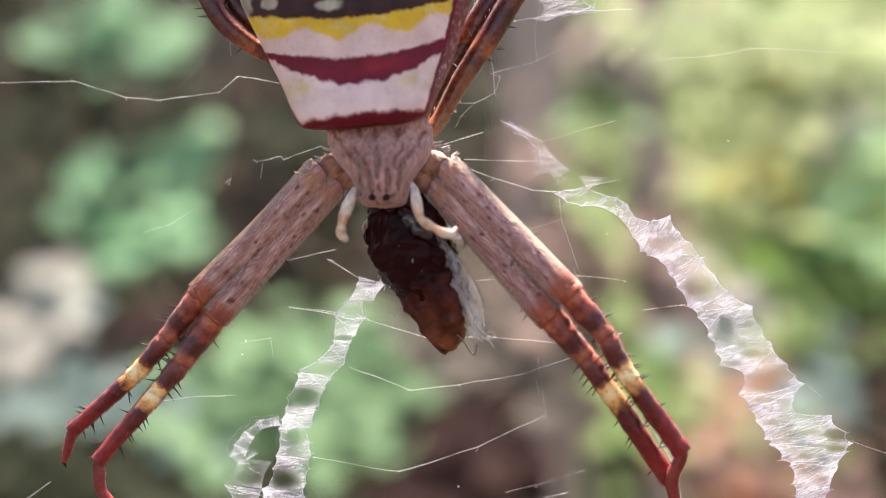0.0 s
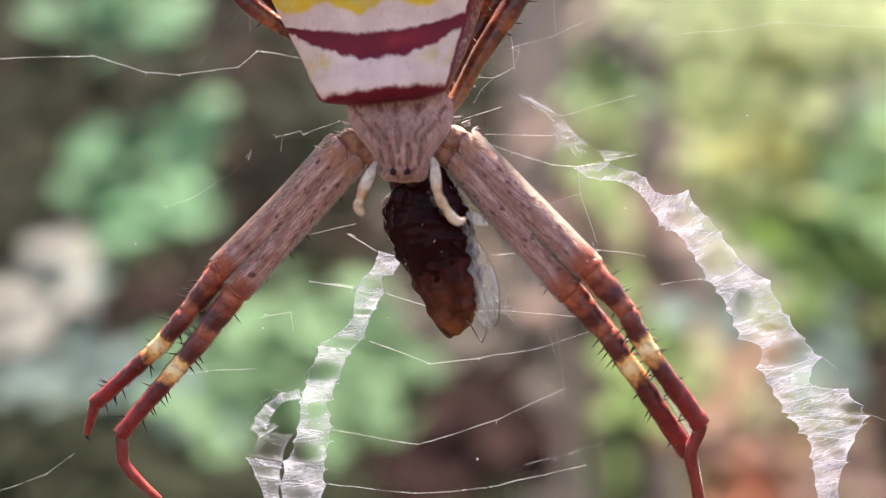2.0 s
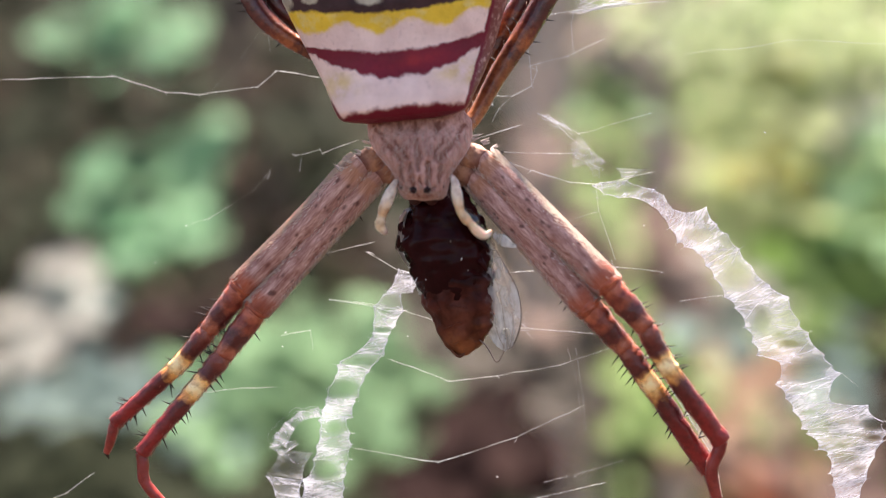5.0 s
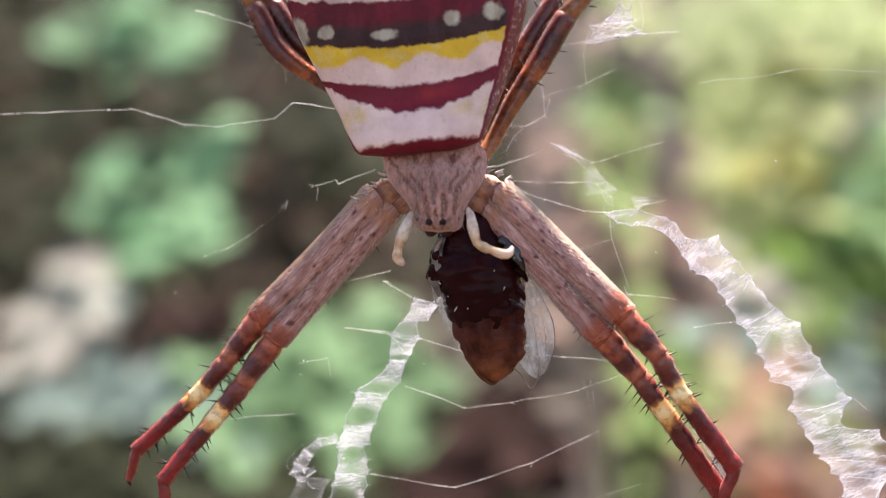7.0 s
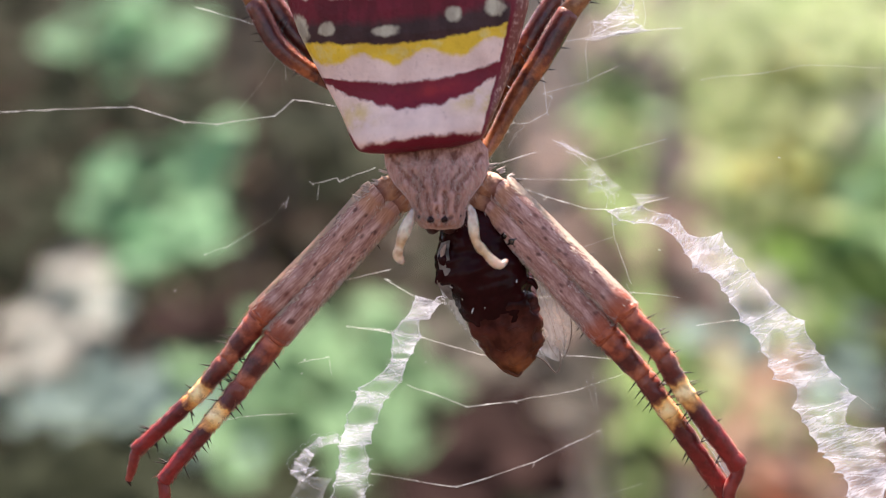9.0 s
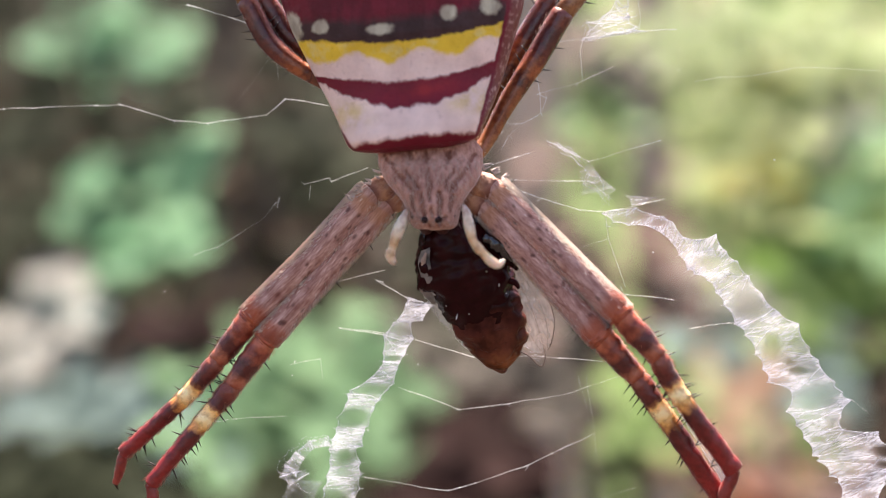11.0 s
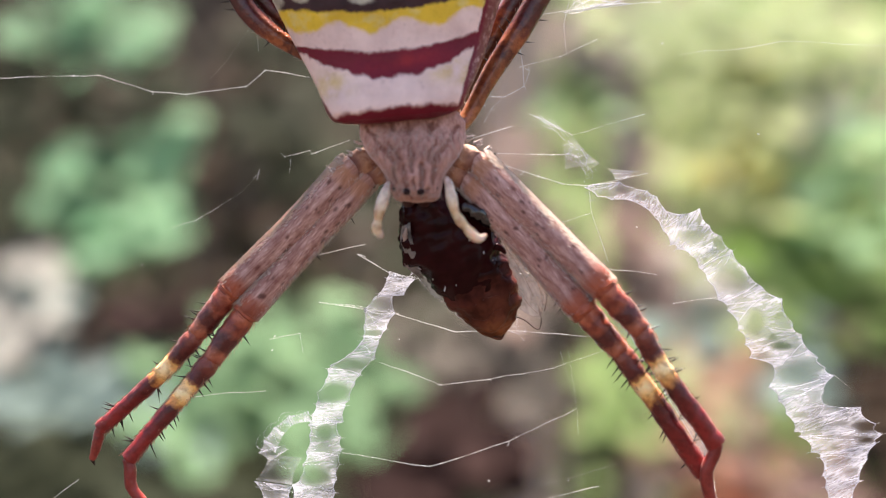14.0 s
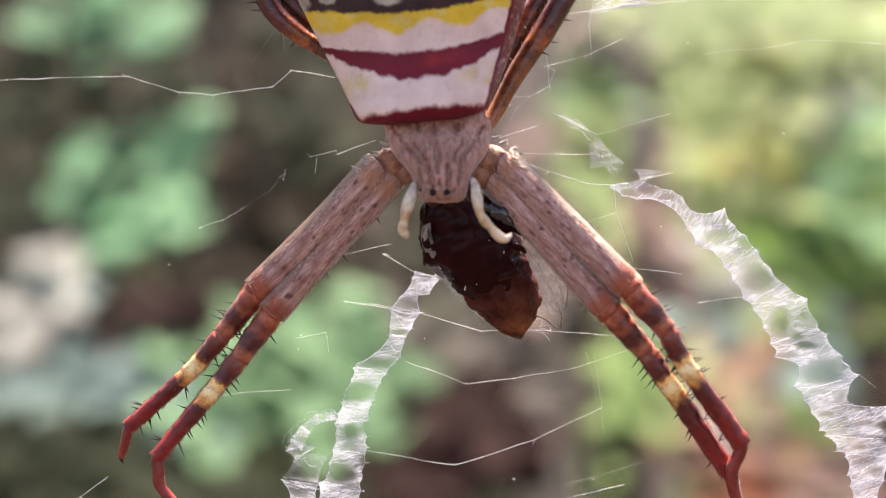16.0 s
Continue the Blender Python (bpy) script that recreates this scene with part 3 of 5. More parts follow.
def front_leg(nodes, seed, label, stout=0.98):
    """nodes: u, v, d, radius from hip to claw: hip, mid femur, knee, patella end, tibia mid, tibia end, metatarsus mid, ankle, claw."""
    rng = random.Random(seed)
    hip, mid, knee, pat, *shin, tar, claw = nodes
    tib, tie, met, ank = [(u, v, d, r * stout) for u, v, d, r in shin]

    def seg(name, rows, mat, parent, note, wob=0.13):
        return part(name, tube([at(u, v, d) for u, v, d, r in rows], [r * UNIT for *_, r in rows], 18, 9, wob, seed), mat, parent, note)

    def between(a, b, f, r):
        return (*(np.array(a[:3]) * (1 - f) + np.array(b[:3]) * f), r)

    def speckled(rows):
        """The thigh: a fine skin with scattered dark spots round it."""
        sides = 60
        verts, faces, values, uvs = tube([at(u, v, d) for u, v, d, r in rows], [r * 0.95 * UNIT for *_, r in rows], sides, 28, 0.05, seed)
        marks = [(rng.uniform(0.12, 0.95), rng.uniform(0, 1), rng.uniform(0.5, 1.15)) for _ in range(70)]
        ma = np.array(marks)
        al = np.array(values["along"])
        an = np.r_[np.tile(np.arange(sides) / sides, len(al) // sides), 0, 0][: len(al)]
        du = (al[:, None] - ma[None, :, 0]) * 330 / (6.4 * ma[None, :, 2])
        dw = ((an[:, None] - ma[None, :, 1] + 0.5) % 1 - 0.5) * 175 / (3.8 * ma[None, :, 2])
        values["spot"] = np.clip(1 - 0.5 * np.sqrt(du**2 + dw**2), 0, 1).max(1)
        return part("leg", (verts, faces, values, uvs), M_FEMUR, spider, label)

    leg = speckled([(*hip[:3], hip[3] * 0.72), between(hip, mid, 0.1, hip[3] * 0.86), between(hip, mid, 0.22, hip[3] * 0.98), between(hip, mid, 0.55, mid[3] * 1.03), mid, between(mid, knee, 0.6, mid[3] * 0.98), between(mid, knee, 0.9, knee[3] * 1.08), knee])
    seg("joint_membrane", [between(mid, knee, 0.97, knee[3] * 0.8), between(mid, knee, 0.995, knee[3] * 0.98), between(knee, pat, 0.07, knee[3] * 0.93), between(knee, pat, 0.16, knee[3] * 0.7)], M_JOINT, leg, "soft orange-red knee membrane", 0.2)
    seg("patella", [(*knee[:3], knee[3] * 0.8), between(knee, pat, 0.25, knee[3] * 0.86), between(knee, pat, 0.6, pat[3] * 1.12), (*pat[:3], pat[3] * 0.9)], M_PATELLA, leg, "orange-brown knee segment")
    seg("tibia", [(*pat[:3], pat[3] * 0.85), between(pat, tib, 0.3, pat[3]), (*tib[:3], tib[3]), (*tie[:3], tie[3])], M_TIBIA, leg, "dark brown shin with a yellow band")
    seg("metatarsus", [(*tie[:3], tie[3] * 0.96), between(tie, met, 0.5, tie[3] * 1.0), met, between(met, ank, 0.7, ank[3] * 1.0), ank], M_META, leg, "dark red metatarsus")
    seg("tarsus", [(*ank[:3], ank[3] * 0.7), between(ank, tar, 0.3, tar[3] * 1.05), tar, (*claw[:3], claw[3])], M_TARSUS, leg, "slender red foot")
    part("claw", cone(at(*claw[:3]), at(claw[0] + 5, claw[1] + 12, claw[2] + 0.1), claw[3] * 0.7 * UNIT), M_SPINE, leg)
    spines(leg, [knee, pat, tib, tie, met, ank], 19, 19, rng)
    spines(leg, [hip, mid, knee], 8, 14, rng)
    fringe(leg, [hip, mid, knee], 2600, 6.5, rng, 0.000008, M_FUZZ)
    fringe(leg, [hip, mid, knee], 3400, 8, rng, 0.000018, M_FUZZ, True)
    fringe(leg, [hip, mid, knee], 60, 13, rng)
    fringe(leg, [knee, pat, tib, tie, met, ank], 700, 8, rng, 0.000009, M_RUST_HAIR)
    # ring of orange membrane at the hip
    part("coxa", tube([at(hip[0] * 0.6 + 720 * 0.4, hip[1] * 0.6 + 300 * 0.4, hip[2] + 0.5), at(hip[0] * 0.85 + 720 * 0.15, hip[1] * 0.85 + 300 * 0.15, hip[2] + 0.2), at(*between(hip, mid, 0.06, 1)[:3])], [hip[3] * 0.8 * UNIT, hip[3] * 0.92 * UNIT, hip[3] * 0.7 * UNIT], 16, 6, 0.1, seed), M_COXA, leg, "short orange-brown hip joint")


front_leg([(619, 309, -1.2, 27), (524, 415, -0.8, 27), (404, 533, -0.2, 25), (341, 614, 0.0, 18), (309, 651, 0.0, 17), (279, 684, 0.1, 16.5), (215, 742, 0.2, 15), (172, 780, 0.3, 14.5), (166, 808, 0.3, 9), (158, 834, 0.35, 6)], 1, "speckled grey-brown front leg with red and yellow shin", 0.9)
front_leg([(645, 330, -0.9, 27), (543, 443, -0.6, 27), (431, 572, -0.3, 25), (368, 658, -0.4, 19), (341, 692, -0.5, 18), (311, 727, -0.6, 17), (262, 785, -0.8, 16), (221, 834, -0.9, 15.5), (232, 892, -0.9, 10), (292, 952, -0.9, 7)], 2, "speckled grey-brown second leg with red and yellow shin", 0.9)
front_leg([(834, 303, -1.4, 27), (946, 416, -1.9, 27), (1059, 527, -2.4, 25), (1128, 606, -2.4, 18.5), (1149, 647, -2.3, 17), (1172, 683, -2.3, 17), (1222, 752, -2.2, 17), (1262, 806, -2.0, 17), (1245, 866, -1.9, 11), (1266, 952, -1.8, 7)], 3, "speckled grey-brown front leg with red and yellow shin")
front_leg([(818, 334, -1.2, 27), (920, 446, -1.6, 28), (1023, 567, -2.0, 26), (1092, 643, -1.9, 18.5), (1116, 678, -1.9, 18), (1141, 713, -1.8, 17.5), (1194, 791, -1.6, 17.5), (1239, 856, -1.4, 17), (1252, 905, -1.4, 10), (1262, 975, -1.4, 7)], 4, "speckled grey-brown second leg with red and yellow shin")


def hind_leg(nodes, seed, label):
    rng = random.Random(seed)
    leg = part("leg", tube([at(u, v, d) for u, v, d, r in nodes[:5]], [r * UNIT for *_, r in nodes[:5]], 16, 9, 0.08, seed), M_HIND, spider, label)
    part("tibia", tube([at(u, v, d) for u, v, d, r in nodes[4:7]], [r * 0.9 * UNIT for *_, r in nodes[4:7]], 14, 8, 0.06, seed), M_HIND, leg)
    part("metatarsus", tube([at(u, v, d) for u, v, d, r in nodes[6:]], [r * 0.85 * UNIT for *_, r in nodes[6:]], 12, 8, 0.05, seed), M_META, leg)
    spines(leg, nodes[2:6], 9, 16, rng)
    fringe(leg, nodes[:6], 200, 8, rng)


HIND = "orange-brown banded hind leg folded back beside the abdomen"
hind_leg([(690, 262, -0.2, 14), (650, 195, 0.6, 13), (552, 128, 0.6, 13), (446, 57, 0.6, 19), (392, -32, 0.7, 19), (330, -150, 0.8, 16), (285, -260, 1.0, 14), (235, -420, 1.3, 11), (215, -520, 1.6, 7)], 11, HIND)
hind_leg([(690, 258, 0.2, 14), (660, 180, 1.2, 13), (580, 110, 1.2, 15), (484, 44, 1.1, 19), (425, -35, 1.2, 19), (380, -180, 1.3, 16), (350, -300, 1.4, 14), (330, -450, 1.6, 11), (320, -540, 1.8, 7)], 12, HIND)
hind_leg([(790, 262, -0.4, 14), (822, 222, 0.1, 14), (862, 150, 0.2, 17), (908, 78, 0.3, 21), (960, -8, 0.3, 21), (1065, -140, 0.5, 16), (1120, -250, 0.8, 14), (1180, -420, 1.2, 11), (1205, -520, 1.6, 7)], 13, HIND)
hind_leg([(780, 258, 0.2, 14), (815, 180, 0.8, 15), (850, 110, 1.0, 18), (890, 40, 1.0, 20), (937, -35, 1.1, 19), (985, -160, 1.2, 16), (1020, -290, 1.4, 14), (1060, -450, 1.6, 11), (1075, -540, 1.8, 7)], 14, HIND)


def shoulder_tufts():
    """Ragged pale hair tufts on the shoulders of the front legs."""
    rng = random.Random(15)
    for row in (((628, 276), (612, 288), (598, 302), (582, 320)), ((818, 262), (832, 270), (848, 284), (862, 300))):
        shapes = []
        lean = -1 if row[0][0] < 715 else 1
        for u, v in row:
            for _ in range(3):
                a = (u + rng.uniform(-5, 5), v + rng.uniform(0, 10))
                shapes.append(cone(at(*a, -1.5), at(a[0] + lean * rng.uniform(8, 18), a[1] - rng.uniform(2, 9), -1.6), 0.00006, 5))
        part("shoulder_scale", join(shapes), M_FLAKE, spider, "ragged pale scales on the shoulder", "stuff")


shoulder_tufts()


def feeler(shaft, tip, label):
    """A palp of two joints, each built about its own root so that it can swing."""
    root, elbow = at(*shaft[0][:3]), at(*tip[0][:3])

    def joint(name, nodes, origin, parent, place, seed):
        verts, faces, values, _ = tube([at(u, v, d) - origin for u, v, d, r in nodes], [r * UNIT for *_, r in nodes], 14, 8, 0.08, seed)
        ob = new(name, add_mesh(name, verts, faces, M_PALP if name == "palp" else M_PALP_TIP, values))
        ob.parent = parent
        ob.location = place
        BASES[ob.name] = origin
        return ob

    palp = joint("palp", shaft, root, spider, root - BASES[spider.name], 3)
    tagged(palp, label)
    end = joint("palp_tip", tip, elbow, palp, elbow - root, 4)
    rng = random.Random(8)
    for ob, nodes in ((palp, shaft), (end, tip)):
        hairs = []
        rows = spline(nodes, 10)
        for _ in range(26):
            u, v, d, r = rows[rng.randrange(len(rows))]
            a = rng.uniform(0, 6.28)
            hairs.append(cone(at(u + r * 0.8 * math.cos(a), v + r * 0.8 * math.sin(a), d - 0.05), at(u + (r + 7) * math.cos(a), v + (r + 7) * math.sin(a) + 5, d - 0.1), 0.000008, 3))
        if ob is palp:
            part("hair", join(hairs), M_SPINE, ob, "short dark hairs", "stuff")
    return palp, end


palp_a, tip_a = feeler([(681, 344, -2.4, 5), (672, 366, -2.6, 9.5), (662, 392, -2.7, 10), (657, 412, -2.7, 6.5)], [(657, 411, -2.7, 7), (653, 424, -2.75, 9), (657, 434, -2.7, 7), (661, 441, -2.7, 4)], "pale yellow translucent feeler hanging beside the jaws")
palp_b, tip_b = feeler([(781, 336, -2.9, 4), (787, 350, -3.0, 7.5), (791, 378, -3.1, 9), (797, 402, -3.2, 6.5)], [(797, 401, -3.2, 6.5), (804, 414, -3.2, 8.5), (811, 423, -3.2, 6.5), (822, 438, -3.2, 8.5), (835, 447, -3.15, 7), (847, 441, -3.0, 3)], "pale yellow translucent feeler bent over the prey")

# ---- the prey ----
def wing_material():
    m, t, b = material("clear_wing")
    b.inputs["Base Color"].default_value = (0.75, 0.71, 0.7, 1)
    b.inputs["Roughness"].default_value = 0.2
    clear = t.nodes.new("ShaderNodeBsdfTransparent")
    mixer = t.nodes.new("ShaderNodeMixShader")
    link(t, ramp(t, grain(t, 2600, 5, (1, 1, 0.5)), [(0.36, (0.18, 0.18, 0.18)), (0.62, (0.6, 0.6, 0.6))]), mixer.inputs[0])
    link(t, clear.outputs[0], mixer.inputs[1])
    link(t, b.outputs[0], mixer.inputs[2])
    link(t, mixer.outputs[0], t.nodes["Material Output"].inputs[0])
    return m


M_WING = wing_material()
M_VEIN = plain_material("wing_vein", (0.2, 0.14, 0.12), 0.4)
M_FLECK = plain_material("pale_fleck", (0.7, 0.62, 0.6), 0.4)
M_MEMBRANE = plain_material("milky_membrane", (0.27, 0.215, 0.195), 0.3, 0.2, 1500, 0, 0, 0.8)
M_SHARD = plain_material("torn_shell", (0.42, 0.28, 0.23), 0.35)
M_GLOSS = plain_material("gloss_black_shell", (0.014, 0.006, 0.007), 0.1, 0.6, 2000)
M_GLOSS.node_tree.nodes["Principled BSDF"].inputs["Specular IOR Level"].default_value = 0.8


prey = thing("prey_insect", (0, 0, 0), "dark glossy insect prey held in the spider's jaws", "insect")


def prey_ring(y, w, h, uc=0.0, sides=40, flat=0.9):
    return [(uc + w * math.cos(a), -h * math.copysign(abs(math.sin(a)) ** flat, math.sin(a)), y) for a in (2 * math.pi * k / sides for k in range(sides))]


def prey_body():
    """Built hanging from its root along minus z, metres."""
    def skin(rows, bumps, seed):
        rings = []
        s = spline(rows, 8)
        for y, w, h, uc in s:
            ring = []
            for x, d, z in prey_ring(y, max(w, 0.5), max(h, 0.5), uc):
                k = 1 + bumps * noise.noise(Vector((x * 0.05 + seed, d * 0.05, z * 0.04))) + bumps * 0.5 * noise.noise(Vector((x * 0.14, d * 0.14 + seed, z * 0.12)))
                ring.append((x * k * UNIT, d * k * UNIT, z * UNIT))
            rings.append(ring)
        return loft(rings)

    part("thorax", skin([(48, 22, 20, -4), (26, 48, 38, -4), (0, 60, 48, -5), (-30, 75, 56, -6), (-65, 81, 62, -3), (-100, 74, 61, 4), (-130, 66, 52, 6), (-158, 55, 42, 9), (-178, 34, 30, 10)], 0.13, 1.0), M_PREY, prey, "glossy black-brown thorax")
    back = part("abdomen", skin([(-100, 44, 30, 10), (-124, 64, 46, 12), (-162, 63, 47, 14), (-198, 55, 40, 16), (-230, 42, 30, 16), (-250, 27, 19, 14), (-262, 10, 8, 12)], 0.2, 4.0), M_PREY_BACK, prey, "brown translucent ridged abdomen")
    for i, y in enumerate((-164, -195, -224)):
        w = (56, 48, 33)[i]
        h = (45, 38, 29)[i]
        pts = [Vector(((15 + 0.97 * w * math.cos(a)), -(h + 0.5) * math.sin(a), y - 12 * math.sin(a) + 4 * math.sin(5 * a + i))) * UNIT for a in np.linspace(0.5, math.pi - 0.3, 16)]
        part("ridge", tube(pts, [0.7 * UNIT] * len(pts), 6, 2), M_PREY_BACK, back)
    part("rim", tube([Vector(p) * UNIT for p in ((-42, -10, -155), (-33, -12, -193), (-18, -12, -231), (8, -14, -262), (24, -12, -252))], [1.5 * UNIT, 2.2 * UNIT, 2.6 * UNIT, 2.6 * UNIT, 1.2 * UNIT], 8, 6), M_PREY_EDGE, back, "amber edge of the abdomen")
    part("wing_stub", tube([Vector(p) * UNIT for p in ((46, -40, -6), (64, -44, -30), (76, -40, -50), (84, -32, -66))], [8 * UNIT, 13 * UNIT, 12 * UNIT, 6 * UNIT], 14, 8, 0.5), M_GLOSS, prey, "shiny black wing base")
    part("wing_scale", tube([Vector(p) * UNIT for p in ((94, -14, -58), (112, -16, -70), (130, -12, -82))], [5 * UNIT, 10 * UNIT, 3 * UNIT], 10, 6, 0.1, 2, 0.3), M_WING, prey, "small clear wing scale")
    part("shoulder", tube([Vector(p) * UNIT for p in ((-52, -22, -34), (-72, -22, -54), (-84, -18, -62), (-90, -14, -66))], [20 * UNIT, 15 * UNIT, 8 * UNIT, 3 * UNIT], 12, 6, 0.2, 9, 0.8), M_PREY, prey, "pointed black shoulder")
    part("head", tube([Vector(p) * UNIT for p in ((-50, -20, -18), (-62, -24, -30), (-64, -24, -46))], [14 * UNIT, 17 * UNIT, 10 * UNIT], 12, 6, 0.1, 6), M_PREY, prey, "rounded dark head")
    part("leg", tube([Vector(p) * UNIT for p in ((38, -8, -228), (61, -14, -247), (77, -16, -275), (90, -14, -262), (93, -12, -244))], [1.2 * UNIT, 1.4 * UNIT, 1.2 * UNIT, 1.0 * UNIT, 0.7 * UNIT], 8, 6, 0.1), M_VEIN, prey, "thin hooked hind leg")
    # torn pale pieces beside the jaws
    for nodes in (((-58, -34, -2), (-66, -36, -14), (-72, -32, -30)), ((-70, -26, -44), (-80, -24, -54), (-84, -20, -70))):
        part("shard", tube([Vector(p) * UNIT for p in nodes], [2.0 * UNIT, 4.2 * UNIT, 1.2 * UNIT], 8, 4, 0.5, nodes[0][0], 0.5), M_SHARD, prey, "torn pale piece of shell")
    # short thick legs
    for nodes in (((58, -20, -60), (78, -30, -70), (86, -26, -86)), ((58, -22, -94), (74, -32, -104), (79, -28, -118))):
        part("leg", tube([Vector(p) * UNIT for p in nodes], [7 * UNIT, 6 * UNIT, 3 * UNIT], 8, 5, 0.1), M_PREY, prey)


def prey_wing(rows, label, veined=True, mat=M_WING):
    """A creased clear wing: rows of left and right edge places down its length."""
    verts, faces = [], []
    n = 7
    s = spline([(*a, *b) for a, b in rows], 6)
    for i, r in enumerate(s):
        a, b = Vector(r[:3]), Vector(r[3:])
        for k in range(n):
            p = a.lerp(b, k / (n - 1))
            p.y += 5 * noise.noise(Vector((p.x * 0.06, 1.0, p.z * 0.05)))
            verts.append(p * UNIT)
    for i in range(len(s) - 1):
        for k in range(n - 1):
            a = i * n + k
            faces.append((a, a + 1, a + n + 1, a + n))
    wing = part("wing", (verts, faces), mat, prey, label)
    for f in (0.3, 0.55, 0.78, 1.0) if veined else ():
        pts = [(Vector(r[:3]).lerp(Vector(r[3:]), f) + Vector((0, -1, 0))) * UNIT for r in s[::3]]
        part("vein", tube(pts, [(0.9 if f in (0.0, 1.0) else 0.45) * UNIT] * len(pts), 5, 2), M_VEIN, wing)


prey_body()
# torn flecks of shell and silk stuck to the prey, doubling as painted glints
fleck_rng = random.Random(23)
for n in range(9):
    x = fleck_rng.choice((fleck_rng.uniform(-70, -40), fleck_rng.uniform(-30, 40), fleck_rng.uniform(35, 70)))
    z = fleck_rng.uniform(-125, -30)
    c = Vector((x, -61 * math.sqrt(max(0.05, 1 - (x / 84) ** 2)) - 1, z))
    turn, k = fleck_rng.uniform(0, 3.1), fleck_rng.choice((0.8, 1.5, 3.0, 5.0))
    e = Vector((math.cos(turn), 0.1, math.sin(turn))) * k
    part("fleck", tube([(c - e) * UNIT, c * UNIT, (c + e) * UNIT], [0.4 * UNIT, 1.0 * UNIT, 0.4 * UNIT], 6, 3, 0.3, n, 0.5), M_FLECK, prey, "pale torn fleck, doubling as a glint")
prey_wing((((50, -8, -58), (84, -14, -62)), ((56, -6, -120), (108, -10, -112)), ((52, -4, -170), (126, -8, -160)), ((56, -2, -214), (126, -6, -204)), ((72, 0, -246), (114, -2, -236)), ((88, 2, -260), (102, 0, -254))), "clear crumpled wing with fine dark veins")
prey_wing((((-84, 8, -70), (-50, 2, -66)), ((-80, 12, -110), (-44, 4, -112)), ((-66, 12, -150), (-34, 4, -156)), ((-48, 10, -190), (-26, 4, -196)), ((-32, 6, -216), (-22, 4, -218))), "torn clear wing behind the body", False)
prey_wing((((-64, -26, 2), (-48, -34, 4)), ((-76, -26, -18), (-56, -40, -16)), ((-79, -30, -42), (-60, -44, -42)), ((-88, -20, -64), (-66, -40, -66)), ((-80, -14, -86), (-68, -30, -88)), ((-74, -6, -100), (-68, -16, -102))), "crumpled milky wing stump", False, M_MEMBRANE)

# ---- the web ----
web = thing("spider_web", at(784, 400, 2.0), "orb web with thick white zigzag silk bands", "spider web")
WD = 0.9


def thread(points, width=0.85, sag=0.0, depth=WD, faint=False):
    """One span of the web through drawing places, slightly uneven, with glue beads."""
    rng = random.Random(int(points[0][0] * 7 + points[0][1]))
    pts = []
    for (u0, v0), (u1, v1) in zip(points[:-1], points[1:]):
        n = max(2, int(math.hypot(u1 - u0, v1 - v0) / 25))
        for k in range(n):
            f = k / n
            pts.append(at(u0 + (u1 - u0) * f, v0 + (v1 - v0) * f + sag * 4 * f * (1 - f) + rng.uniform(-1.1, 1.1), depth))
    pts.append(at(*points[-1], depth))
    width *= 0.44
    swell = [width * UNIT * (0.72 + 0.75 * noise.noise(Vector((p.x * 900, p.z * 900, 3.0)))) for p in pts]
    shapes = [strand(pts, [max(r, 0.3 * width * UNIT) for r in swell], 5)]
    if not faint:
        for a, b in zip(pts[:-1], pts[1:]):
            if rng.random() < 0.3:
                c = a.lerp(b, rng.random())
                k = width * rng.uniform(1.3, 2.4) * UNIT
                along = (b - a).normalized() * k * 2.0
                v, f, *_ = tube([c - along, c, c + along], [k * 0.5, k, k * 0.5], 6, 2)
                shapes.append((v, f))
        for u, v in points[1:-1]:
            c = at(u, v, depth)
            k = width * 1.7 * UNIT
            vv, f, *_ = tube([c - Vector((k, 0, 0)), c, c + Vector((k, 0, 0))], [k * 0.6, k, k * 0.6], 6, 2)
            shapes.append((vv, f))
            # a torn end at the joint
            if rng.random() < 0.6:
                a, reach = rng.uniform(0, 6.28), rng.uniform(4, 10)
                shapes.append(strand([c, at(u + reach * 0.6 * math.cos(a), v + reach * 0.5 * math.sin(a), depth), at(u + reach * math.cos(a + 0.3), v + reach * math.sin(a + 0.3), depth)], [width * UNIT, 0.7 * width * UNIT, 0.4 * width * UNIT], 4))
    part("thread", join(shapes), M_THREAD, web)


thread([(-170, 165), (-60, 162), (-20, 160), (170, 155), (262, 183), (322, 188), (428, 174), (462, 145), (495, 148), (540, 157)], 1.2)
thread([(1195, 115), (1240, 108), (1300, 105), (1375, 90), (1568, 99), (1660, 103), (1760, 106)], 0.55)
thread([(575, 281), (612, 268)], 0.9)
thread([(505, 325), (508, 300)], 0.6)
thread([(842, 190), (885, 190), (920, 172), (918, 135), (912, 100)], 1.0)
thread([(912, 138), (985, 118), (1050, 88)], 0.8)
thread([(830, 265), (900, 242)], 1.1)
thread([(862, 291), (995, 292)], 0.9)
thread([(850, 298), (920, 323), (990, 345), (1035, 348), (1140, 325)], 1.1)
thread([(930, 220), (1005, 258), (1135, 220)], 0.9)
thread([(1035, 350), (1040, 395), (1070, 482)], 0.7)
thread([(970, 418), (1038, 396)], 0.7)
thread([(1062, 497), (1075, 495), (1158, 505)], 0.9)
thread([(1185, 555), (1262, 545)], 0.9)
thread([(545, 474), (640, 452)], 0.9)
thread([(625, 470), (683, 503), (735, 513)], 0.9)
thread([(557, 554), (640, 568), (690, 573), (800, 607)], 1.1)
thread([(557, 554), (640, 564)], 0.8)
thread([(800, 607), (838, 606), (900, 605), (1045, 615)], 0.9)
thread([(880, 505), (965, 500)], 0.8)
